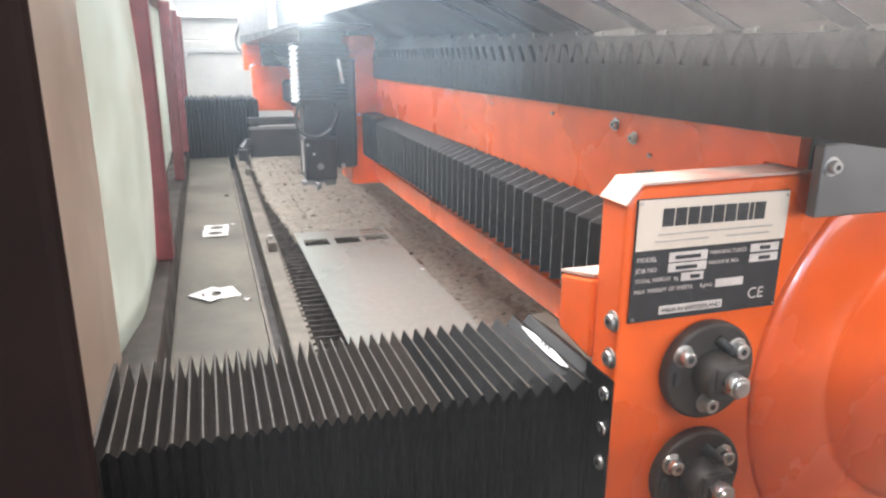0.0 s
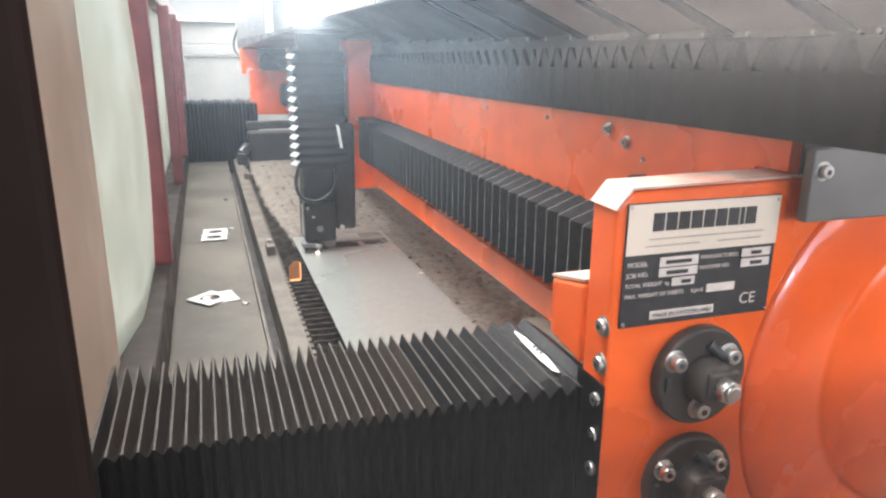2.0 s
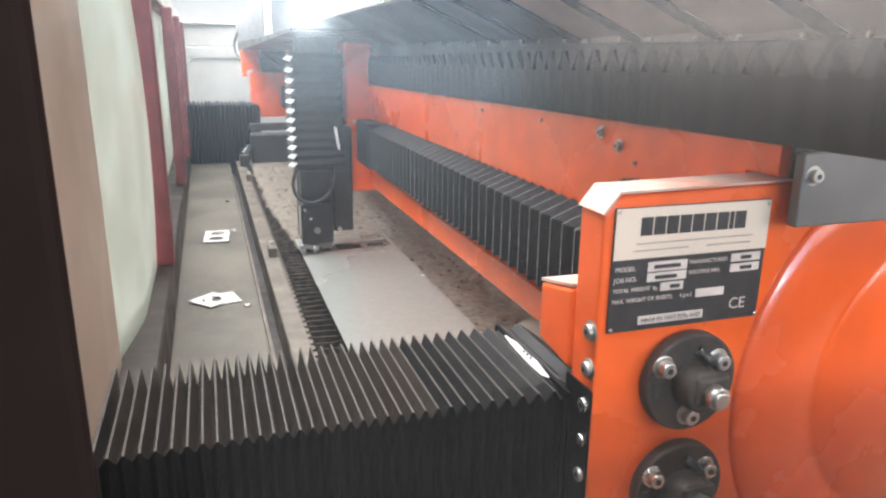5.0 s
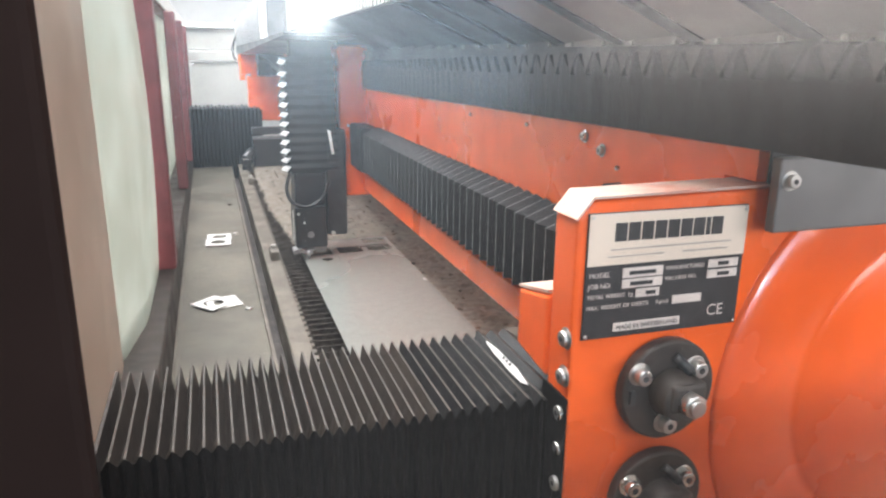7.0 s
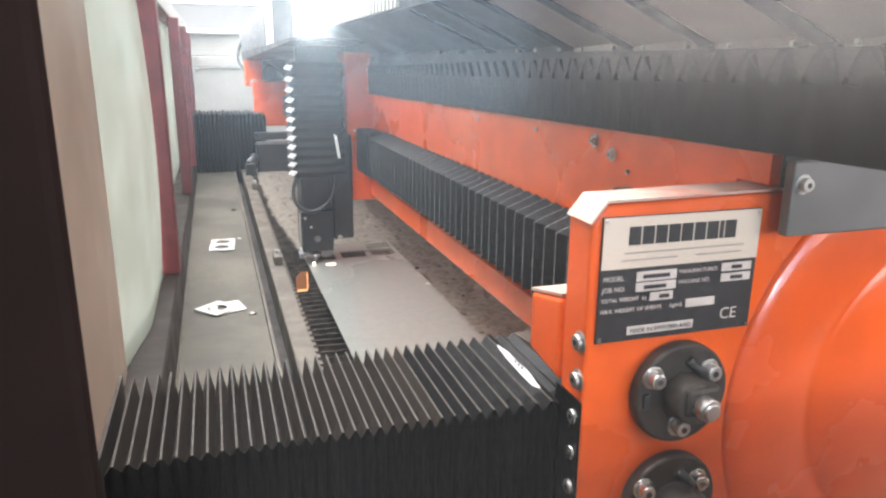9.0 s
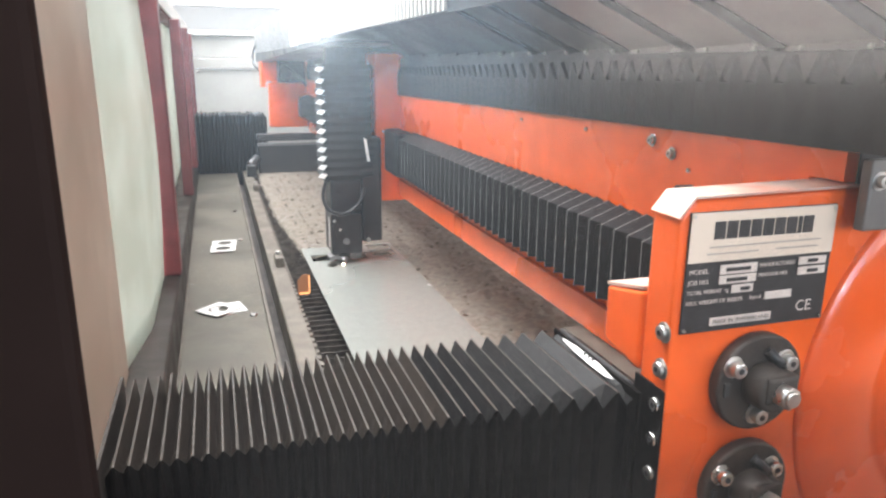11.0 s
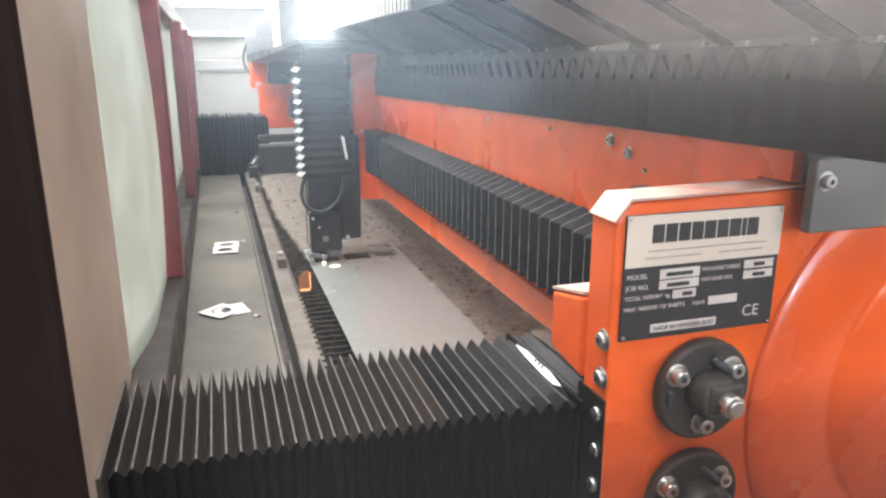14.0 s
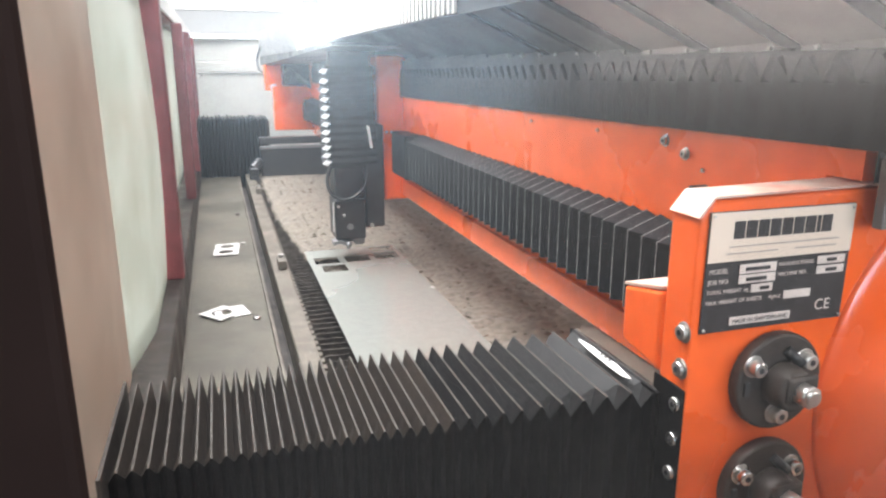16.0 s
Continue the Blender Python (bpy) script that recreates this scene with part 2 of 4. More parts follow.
def solid(name, bm, mats, label, category, group="", kind=""):
    return tagged(part(name, bm, mats, None), label, category, group, kind)


def socket_bolt(name, parent, c, out, r, h, label=""):
    """A cap screw with a socket, its head standing out along a unit way."""
    c, o = Vector(c), Vector(out)
    bm = bmesh.new()
    rod(bm, c, c + o * h * 0.15, r * 1.45, seg=20, bevel=r * 0.1)
    rod(bm, c + o * h * 0.15, c + o * h, r, seg=20, bevel=r * 0.18)
    bolt = part(name, bm, STEEL, parent, label)
    part("socket", rod(bmesh.new(), c + o * h, c + o * (h + 0.0004), r * 0.42, seg=6), BLACK_METAL, bolt)
    return bolt


# ---- hall and machine shell ----
solid("floor", one_box(-8, 8, -7, 12, -1.5, -1.4), FLOOR, "dark grey concrete floor of the hall", "floor", kind="structure")
hall = [("wall_north", (-8, 8, 11.9, 12, -1.4, 4)), ("wall_south", (-8, 8, -7, -6.9, -1.4, 4)),
        ("wall_west", (-8, -7.9, -7, 12, -1.4, 4)), ("wall_east", (7.9, 8, -7, 12, -1.4, 4))]
for name, b in hall:
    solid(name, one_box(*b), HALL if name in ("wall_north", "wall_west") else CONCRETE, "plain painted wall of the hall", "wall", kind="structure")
solid("ceiling", one_box(-8, 8, -7, 12, 4, 4.1), HALL, "plain white painted hall ceiling", "ceiling", kind="structure")
for i, (y, z) in enumerate(((6.2, 0.62), (7.4, 0.5), (9.0, 0.95))):
    solid("roof_beam", one_box(-3, 3, y, y + 0.12, z, z + 0.14, bevel=0.01), HALL, "white painted steel beam of the hall", "beam", "hall beams")

back = thing("machine_back_wall", "grey-white sheet metal back wall of the machine", "wall", kind="structure")
part("lower_panel", one_box(-0.5, 2.2, 4.0, 4.04, -1.4, -0.045, bevel=0.004), GREY_WALL, back)
part("seam_strip", one_box(-0.5, 2.2, 3.985, 4.03, -0.040, 0.012, bevel=0.004), GREY_WALL, back)
part("upper_panel", one_box(-0.5, 2.2, 4.0, 4.04, 0.016, 0.125, bevel=0.004), GREY_WALL, back)
part("top_rail", one_box(-0.5, 2.2, 3.97, 4.05, 0.128, 0.15, bevel=0.005), HALL, back)
b = bmesh.new()
rod(b, (-0.085, 3.985, -0.055), (-0.085, 3.94, -0.055), 0.012)
rod(b, (-0.085, 3.95, -0.055), (-0.055, 3.95, -0.055), 0.006)
part("latch", b, STEEL, back, "small chrome latch")

# side wall with milky windows between red posts
side = thing("wall_side", "machine side wall of cream panels and red posts", "wall", kind="structure")
part("cream_panel", one_box(-0.155, -0.132, -0.3, 0.94, -1.4, 0.6, bevel=0.004), CREAM, side, "cream painted steel panel")
part("lower_wall", one_box(-0.165, -0.141, 0.944, 4.0, -1.4, -0.408), IRON, side, "dark oily lower wall")
part("ledge", prism([(-0.139, -0.402), (-0.139, -0.50), (-0.0855, -0.50), (-0.0855, -0.403), (-0.0885, -0.400), (-0.136, -0.400)], 0.53, 3.97), IRON, side, "dark oily sloping ledge")
part("top_beam", one_box(-0.165, -0.104, 0.944, 3.97, 0.116, 0.165, bevel=0.003), RED, side, "dark red steel beam")
# the light on the red beam's edge, made as a white strip
part("edge_strip", one_box(-0.1038, -0.0985, 0.944, 3.97, 0.120, 0.160, bevel=0.001), HALL, side, "white strip standing in for the beam's top-lit edge")
post_y = (1.38, 2.25, 2.85, 3.45)
post_x = ((-0.119, -0.082), (-0.108, -0.078), (-0.106, -0.076), (-0.106, -0.076))
for k, y in enumerate(post_y):
    a, c = post_x[k]
    p = part("red_post", one_box(a, c, y, y + 0.05, -0.399, 0.1155, bevel=0.004), RED, side, "dark red steel post")
for k, (y0, y1) in enumerate(((0.930, 1.377), (1.435, 2.748), (2.75, 3.398), (3.4, 3.968))):
    pane = bmesh.new()
    n = 14
    low, high = (-0.399, 0.1150) if k == 0 else (-0.405, 0.120)

    def bow(u, w):
        """The nearest sheet bows into the machine; the others lie nearly flat."""
        if k == 0:
            return -0.137 + 0.0235 * min(1.0, u * 2.6) + 0.0095 * math.sin(math.pi * w) * min(1.0, u * 1.6)
        return -0.1400 - 0.004 * math.sin(math.pi * u) * (0.6 + 0.4 * math.sin(3 * w * math.pi))

    grid = [[pane.verts.new((bow(i / n, j / n), y0 + (y1 - y0) * i / n, low + (high - low) * j / n)) for j in range(n + 1)] for i in range(n + 1)]
    for i in range(n):
        for j in range(n):
            pane.faces.new((grid[i][j], grid[i + 1][j], grid[i + 1][j + 1], grid[i][j + 1])).smooth = True
    ob = solid("window_%d" % (k + 1), pane, FROST, "milky greenish plastic window, scratched and backlit", "window", kind="structure")
    sol = ob.modifiers.new("thick", "SOLIDIFY")
    sol.thickness = 0.004
solid("wall_far_side", one_box(2.2, 2.25, -0.3, 4.04, -1.4, 0.6), GREY_WALL, "grey sheet metal far side wall", "wall", kind="structure")

# sight window: the frame round the eye
sight = thing("sight_window_frame", "dark brown rubber-edged frame of the sight window", "window frame", kind="structure")
part("jamb", one_box(-0.20, -0.0091, 0.0460, 0.0480, -0.6, 0.4, bevel=0.0008), DARK_FRAME, sight, "dark brown rubber edge close to the eye")
part("sill", one_box(-0.13, 1.2, 0.13, 0.165, -0.28, -0.20, bevel=0.006), DARK_FRAME, sight)
part("front_panel", one_box(-0.3, 2.2, 0.10, 0.128, -1.4, -0.22), CREAM, sight)

PANE = bpy.data.materials.new("dusty_sight_pane")
PANE.use_nodes = True
nt = PANE.node_tree
nt.nodes.remove(nt.nodes["Principled BSDF"])
clear, dust, shine = nt.nodes.new("ShaderNodeBsdfTransparent"), nt.nodes.new("ShaderNodeBsdfDiffuse"), nt.nodes.new("ShaderNodeBsdfGlossy")
dust.inputs[0].default_value = (0.80, 0.79, 0.78, 1)
shine.inputs["Roughness"].default_value = 0.28
ns = nt.nodes.new("ShaderNodeTexNoise")
ns.inputs["Scale"].default_value, ns.inputs["Detail"].default_value = 22.0, 4.0
mr = nt.nodes.new("ShaderNodeMapRange")
for i, v in ((1, 0.3), (2, 0.7), (3, 0.002), (4, 0.008)):
    mr.inputs[i].default_value = v
m1, m2 = nt.nodes.new("ShaderNodeMixShader"), nt.nodes.new("ShaderNodeMixShader")
nt.links.new(ns.outputs[0], mr.inputs[0])
nt.links.new(mr.outputs[0], m1.inputs[0])
nt.links.new(clear.outputs[0], m1.inputs[1])
nt.links.new(dust.outputs[0], m1.inputs[2])
m2.inputs[0].default_value = 0.019
nt.links.new(m1.outputs[0], m2.inputs[1])
nt.links.new(shine.outputs[0], m2.inputs[2])
clean, m3 = nt.nodes.new("ShaderNodeBsdfGlossy"), nt.nodes.new("ShaderNodeMixShader")
clean.inputs["Roughness"].default_value = 0.09
m3.inputs[0].default_value = 0.006
nt.links.new(m2.outputs[0], m3.inputs[1])
nt.links.new(clean.outputs[0], m3.inputs[2])
nt.links.new(m3.outputs[0], nt.nodes["Material Output"].inputs[0])
pane = part("pane", one_box(-0.130, 1.2, 0.1490, 0.1500, -0.20, 0.45), PANE, sight, "dusty clear plastic pane")
pane.visible_shadow = False

# ---- bed, tray, rail ----
solid("machine_bed", one_box(-0.08, 2.2, 0.55, 3.97, -0.8, -0.74), DARK_BED, "sooty dark bed under the cutting table", "machine bed", kind="structure")
tray = thing("side_tray", "dusty grey steel tray beside the cutting table", "tray")
part("plate", one_box(-0.083, 0.068, 0.56, 3.30, -0.488, -0.478, bevel=0.0015), TRAY, tray)
part("lip", one_box(-0.0845, -0.0815, 0.56, 3.30, -0.50, -0.4745, bevel=0.0008), RAIL, tray)
part("lip", one_box(0.0685, 0.0745, 0.56, 3.30, -0.52, -0.4755, bevel=0.001), RAIL, tray)
scr = part("screw", rod(bmesh.new(), (0.045, 1.336, -0.4785), (0.045, 1.336, -0.4735), 0.0085, 0.0065, seg=20, bevel=0.001), STEEL, tray, "shiny screw")
part("socket", rod(bmesh.new(), (0.045, 1.336, -0.4738), (0.045, 1.336, -0.4731), 0.0035, seg=6), BLACK_METAL, scr)
part("screw", rod(bmesh.new(), (0.040, 2.36, -0.4785), (0.040, 2.36, -0.4745), 0.007, seg=16, bevel=0.001), IRON, tray)
part("screw", rod(bmesh.new(), (0.042, 1.955, -0.4785), (0.042, 1.955, -0.4745), 0.007, seg=16, bevel=0.001), STEEL, tray)

groove = solid("groove", one_box(0.075, 0.098, 0.56, 3.30, -0.56, -0.53), DARK_BED, "dark sooty groove beside the rail", "groove", kind="structure")
rail = thing("table_rail", "worn grey steel rail along the cutting table", "rail")
part("bar", one_box(0.0985, 0.134, 0.56, 3.30, -0.56, -0.468, bevel=0.003), RAIL, rail)
tooth = mesh_of("tooth", one_box(0.1345, 0.1395, 0, 0.016, -0.53, -0.4715), RAIL)
y = 0.60
while y < 3.28:
    shared("tooth", tooth, rail, pose(0, y, 0))
    y += 0.0265
for cx, cy in ((0.121, 1.655), (0.128, 2.70)):
    cl = thing("clamp_block", "small steel block with a screw on the rail", "clamp", "rail blocks")
    part("block", one_box(cx - 0.0095, cx + 0.0095, cy - 0.03, cy + 0.03, -0.468, -0.446, bevel=0.002), RAIL, cl)
    part("screw", rod(bmesh.new(), (cx, cy + 0.008, -0.446), (cx, cy + 0.008, -0.4385), 0.0065, seg=16, bevel=0.001), STEEL, cl)

# ---- cutting table: burnt slats with slag ----
rng = random.Random(4)
table = thing("cutting_table", "cutting table of burnt slats crusted with brown slag", "cutting table")
y = 0.60
while y < 3.25:
    verts, faces = [], []
    n = 112
    for k in range(n + 1):
        x = 0.141 + 1.55 * k / n
        top = -0.4740 + rng.uniform(-0.001, 0.001) if x < 0.21 else -0.4725 + (0.0036 if k % 2 else -0.0036) + rng.uniform(-0.005, 0.002)
        th = 0.0012 + rng.random() * 0.0035 * (x > 0.2)
        off = rng.uniform(-0.003, 0.003) * (x > 0.2)
        verts += [(x, y - th + off, -0.56), (x, y - th + off, top), (x, y + th + off, top), (x, y + th + off, -0.56)]
    for k in range(n):
        a, c = 4 * k, 4 * k + 4
        faces += [(a, c, c + 1, a + 1), (a + 1, c + 1, c + 2, a + 2), (a + 2, c + 2, c + 3, a + 3)]
    me = bpy.data.meshes.new("slat")
    me.from_pydata(verts, [], faces)
    me.materials.append(SLAT)
    me.materials.append(SLAG)
    for i, f in enumerate(me.polygons):
        f.material_index = 1 if i >= 15 else 0
    shared("slat", me, table)
    y += 0.0265


def slag_edge(y):
    """Where the crust begins beside the rail: bare slats in front, crusted ones further off."""
    return 0.205 - 0.058 * max(0.0, min(1.0, (y - 1.35) / 0.9)) + 0.012 * noise.noise((y * 9, 3, 0))


# slag crust: an uneven heap of lumps between and on the slats
verts, faces = [], []
for k in range(9000):
    x, y = rng.uniform(0.15, 1.6), rng.uniform(0.75, 3.25)
    if x < slag_edge(y):
        continue
    if 0.185 < x < 0.405 and 1.03 < y < 1.71:
        continue
    if x < 0.24 and y < 1.8 and rng.random() < 0.6:
        continue
    row_y = 0.60 + round((y - 0.60) / 0.0265) * 0.0265
    s = rng.uniform(0.002, 0.0062)
    z = -0.472 - (0.010 if rng.random() < 0.45 else 0.0) + rng.uniform(-0.004, 0.002)
    y = row_y + rng.uniform(-0.011, 0.011)
    b0 = len(verts)
    for dx, dy, dz in ((-1, 0, -0.6), (0, -1, -0.6), (1, 0, -0.6), (0, 1, -0.6), (-0.4, -0.4, 0.5), (0.5, -0.3, 0.4), (0.3, 0.5, 0.5)):
        verts.append((x + s * dx * rng.uniform(0.7, 1.3), y + s * dy * rng.uniform(0.7, 1.3), z + s * dz * rng.uniform(0.6, 1.2)))
    for f in ((0, 1, 4), (1, 5, 4), (1, 2, 5), (2, 6, 5), (2, 3, 6), (3, 4, 6), (3, 0, 4), (4, 5, 6)):
        faces.append(tuple(b0 + i for i in f))
me = bpy.data.meshes.new("slag")
me.from_pydata(verts, [], faces)
me.materials.append(SLAG)
tagged(shared("slag_crust", me, table), "brown crumbly slag crust", kind="stuff")
verts, faces = [], []
nx, ny = 90, 150
for i in range(nx + 1):
    for j in range(ny + 1):
        y = 0.7 + 2.55 * j / ny
        x = slag_edge(y) + 1.4 * i / nx
        under = 0.19 < x < 0.40 and 1.0 < y < 1.70
        verts.append((x, y, -0.4705 - (0.014 if i == 0 else 0.06 if under else 0.0) + 0.004 * noise.noise((x * 18, y * 18, 0)) + rng.uniform(-0.003, 0.003)))
for i in range(nx):
    for j in range(ny):
        a = i * (ny + 1) + j
        faces.append((a, a + ny + 1, a + ny + 2, a + 1))
me = bpy.data.meshes.new("slag_bed")
me.from_pydata(verts, [], faces)
me.materials.append(SLAG)
tagged(shared("slag_bed", me, table), "packed brown slag between the slats", kind="stuff")

# ---- steel sheet with cut windows ----
SX0, SX1, SY0, SY1, SZ, ST = 0.181, 0.406, 0.96, 1.712, -0.450, 0.0022
HOLES = [(0.194, 0.251, 1.586, 1.642), (0.267, 0.325, 1.588, 1.642), (0.338, 0.396, 1.594, 1.645), (0.340, 0.398, 1.656, 1.702), (0.204, 0.259, 1.517, 1.572)]


def plate_with_holes(x0, x1, y0, y1, z, t, holes):
    xs = sorted({x0, x1, *[h[0] for h in holes], *[h[1] for h in holes]})
    ys = sorted({y0, y1, *[h[2] for h in holes], *[h[3] for h in holes]})
    bm = bmesh.new()
    for i in range(len(xs) - 1):
        for j in range(len(ys) - 1):
            cx, cy = (xs[i] + xs[i + 1]) / 2, (ys[j] + ys[j + 1]) / 2
            if any(h[0] < cx < h[1] and h[2] < cy < h[3] for h in holes):
                continue
            bm.faces.new([bm.verts.new((x, y, z)) for x, y in ((xs[i], ys[j]), (xs[i + 1], ys[j]), (xs[i + 1], ys[j + 1]), (xs[i], ys[j + 1]))])
    bmesh.ops.remove_doubles(bm, verts=bm.verts[:], dist=1e-6)
    r = bmesh.ops.extrude_face_region(bm, geom=bm.faces[:])
    for v in [g for g in r["geom"] if isinstance(g, bmesh.types.BMVert)]:
        v.co.z -= t
    bmesh.ops.recalc_face_normals(bm, faces=bm.faces[:])
    return bm


solid("steel_sheet", plate_with_holes(SX0, SX1, SY0, SY1, SZ, ST, HOLES), SHEET,
      "bare grey steel sheet with cut windows on the table", "steel sheet")


def disc_hole_plate(hx, hy, r, seg=28):
    """A rectangular blank with a round hole, centred on its own origin."""
    bm = bmesh.new()
    rings = []
    for z in (0, -ST):
        inner, outer = [], []
        for k in range(seg):
            a = 2 * math.pi * (k + 0.5) / seg
            c, s = math.cos(a), math.sin(a)
            q = min(hx / max(abs(c), 1e-6), hy / max(abs(s), 1e-6))
            inner.append(bm.verts.new((r * c, r * s, z)))
            outer.append(bm.verts.new((q * c, q * s, z)))
        rings.append((inner, outer))
    (i0, o0), (i1, o1) = rings
    for k in range(seg):
        n = (k + 1) % seg
        bm.faces.new((i0[k], o0[k], o0[n], i0[n]))
        bm.faces.new((i1[k], i1[n], o1[n], o1[k]))
        bm.faces.new((i0[k], i0[n], i1[n], i1[k]))
        bm.faces.new((o0[k], o1[k], o1[n], o0[n]))
    bmesh.ops.recalc_face_normals(bm, faces=bm.faces[:])
    return bm


BX, BY = (HOLES[4][0] + HOLES[4][1]) / 2, (HOLES[4][2] + HOLES[4][3]) / 2
blank = solid("cut_blank", disc_hole_plate(0.0271, 0.0271, 0.013), SHEET, "rectangular steel blank with a round hole, being cut free", "cut part")
slug = solid("round_slug", rod(bmesh.new(), (0, 0, 0), (0, 0, -ST), 0.0128, seg=28), SHEET, "small round steel slug being cut free", "cut part")
blank.location, slug.location = (BX, BY, SZ), (BX, BY, SZ)

# white blanks lying on the tray
for (px, py, pz, rz, lab) in ((0.000, 1.925, -0.4755, -1.0, "white square blank with a round hole, lying on the tray"),
                              (-0.004, 1.862, -0.4735, -1.0, "white square blank with a round hole, lying on the tray"),
                              (-0.002, 1.384, -0.4755, 14.0, "white blank with a round hole, under another on the tray"),
                              (-0.020, 1.378, -0.4730, 42.0, "white blank with a round hole, turned askew on another")):
    ob = solid("white_blank", disc_hole_plate(0.031, 0.031, 0.0195), PAPER, lab, "cut part", "blanks on the tray")
    ob.matrix_basis = pose(px, py, pz + 0.0005, 0, 0, rz)

# ---- bridge ----
bridge = thing("bridge", "orange painted bridge of the laser cutting machine", "machine bridge")
part("beam", prism([(0.366, -0.0765), (0.366, 0.0), (3.30, 0.0), (3.30, -0.298), (0.396, -0.298), (0.396, -0.0765)], 0.392, 0.62, axis="x"), ORANGE, bridge, "orange painted box beam")
part("foot_plate", one_box(0.363, 0.46, 0.42, 0.695, -0.307, -0.3005, bevel=0.001), RAIL, bridge, "dusty grey plate under the beam")
part("ledge_strip", one_box(0.385, 0.3915, 0.45, 3.2, -0.300, -0.262, bevel=0.002), ORANGE, bridge)
plate = part("end_plate", prism([(0.262, -0.094), (0.272, -0.082), (0.60, -0.078), (0.60, -0.70), (0.262, -0.70)], 0.362, 0.392), ORANGE, bridge, "orange end plate with a chamfered corner")
bv = plate.modifiers.new("bevel", "BEVEL")
bv.width, bv.segments = 0.0025, 2
part("top_edge", prism([(0.2615, -0.0935), (0.2718, -0.0812), (0.420, -0.0790), (0.420, -0.0775), (0.2712, -0.0797), (0.2603, -0.093)], 0.3615, 0.3925), ORANGE_EDGE, plate, "worn bare edge")
fl = part("side_bracket", prism([(0.3925, -0.209), (0.3925, -0.150), (0.440, -0.160), (0.440, -0.203)], 0.2605, 0.40, axis="x"), ORANGE, bridge, "orange side bracket")
bv = fl.modifiers.new("bevel", "BEVEL")
bv.width, bv.segments = 0.003, 2
part("bracket_top", prism([(0.394, -0.1495), (0.440, -0.1595), (0.4405, -0.1575), (0.394, -0.1475)], 0.2610, 0.40, axis="x"), ORANGE_EDGE, fl, "worn bare top")
part("bellows_flange", one_box(0.2602, 0.2617, 0.360, 0.3945, -0.70, -0.2105, bevel=0.0006), SHADED_CLOTH, plate, "black bellows flange under the bolts")
for z in (-0.171, -0.197, -0.223, -0.249, -0.275):
    socket_bolt("button_bolt", plate, (0.2618, 0.3675, z), (-1, 0, 0), 0.0050, 0.0042)

# name plate
tag = part("name_plate", one_box(0.268, 0.384, 0.3600, 0.3618, -0.171, -0.0895, bevel=0.0006), LABEL_BLACK, plate, "silver and black riveted name plate")
part("silver_field", one_box(0.2685, 0.3835, 0.3594, 0.3599, -0.1225, -0.0900), SILVER, tag)


def bar(x0, x1, z0, z1, mat, y=0.3588, name="print_bar"):
    return part(name, one_box(x0, x1, y, y + 0.0006, z0, z1), mat, tag)


# brand shapes: nine dark blocks
x0 = 0.2862
for k in range(9):
    w = 0.0080 if k != 7 else 0.0028
    bar(x0, x0 + w, -0.1075, -0.0960, LABEL_BLACK, name="brand_shape")
    x0 += w + 0.0014
bar(0.284, 0.372, -0.1130, -0.1122, PRINT_GREY)
bar(0.282, 0.322, -0.1175, -0.1167, PRINT_GREY)
bar(0.336, 0.370, -0.1175, -0.1167, PRINT_GREY)
for x0, x1, z0, z1 in ((0.2935, 0.3225, -0.1315, -0.1252), (0.2935, 0.3225, -0.1382, -0.1325), (0.3040, 0.3210, -0.1450, -0.1395),
                       (0.3565, 0.3795, -0.1300, -0.1245), (0.3565, 0.3795, -0.1370, -0.1315), (0.3315, 0.3535, -0.1520, -0.1465), (0.2895, 0.3385, -0.1665, -0.1610)):
    bar(x0, x1, z0, z1, LABEL_FIELD, name="field")
for x0, x1, z in ((0.298, 0.317, -0.1284), (0.299, 0.315, -0.1354), (0.311, 0.318, -0.1423), (0.364, 0.372, -0.1273), (0.364, 0.373, -0.1343)):
    bar(x0, x1, z - 0.0012, z + 0.0012, LABEL_BLACK, 0.3582)


def words(text, x, z, size, mat, y=0.3592):
    cu = bpy.data.curves.new("words", "FONT")
    cu.body, cu.size, cu.extrude = text, size, 0.0001
    tmp = new("words", cu)
    me = bpy.data.meshes.new_from_object(tmp.evaluated_get(bpy.context.evaluated_depsgraph_get()))
    bpy.data.objects.remove(tmp)
    me.materials.clear()
    me.materials.append(mat)
    return shared("lettering", me, tag, pose(x, y, z, 90, 0, 0))


for text, x, z, s in (("MODEL", 0.2700, -0.1300, 0.0044), ("JOB NO.", 0.2697, -0.1370, 0.0044), ("TOTAL WEIGHT  kg", 0.2695, -0.1437, 0.0037),
                      ("MAX. WEIGHT OF SHEETS", 0.2695, -0.1508, 0.0038), ("Kg/m2", 0.3195, -0.1508, 0.0036), ("MANUFACTURED", 0.3245, -0.1288, 0.0037),
                      ("MACHINE NO.", 0.3245, -0.1357, 0.0037), ("CE", 0.3590, -0.1630, 0.0110)):
    words(text, x, z, s, LABEL_FIELD)
words("MADE IN SWITZERLAND", 0.2912, -0.1652, 0.0041, LABEL_BLACK, 0.3584)
for x, z in ((0.2705, -0.0920), (0.3815, -0.0925), (0.2705, -0.1685), (0.3815, -0.1685)):
    part("rivet", rod(bmesh.new(), (x, 0.3600, z), (x, 0.3585, z), 0.0014, 0.0009, seg=12), STEEL, tag)

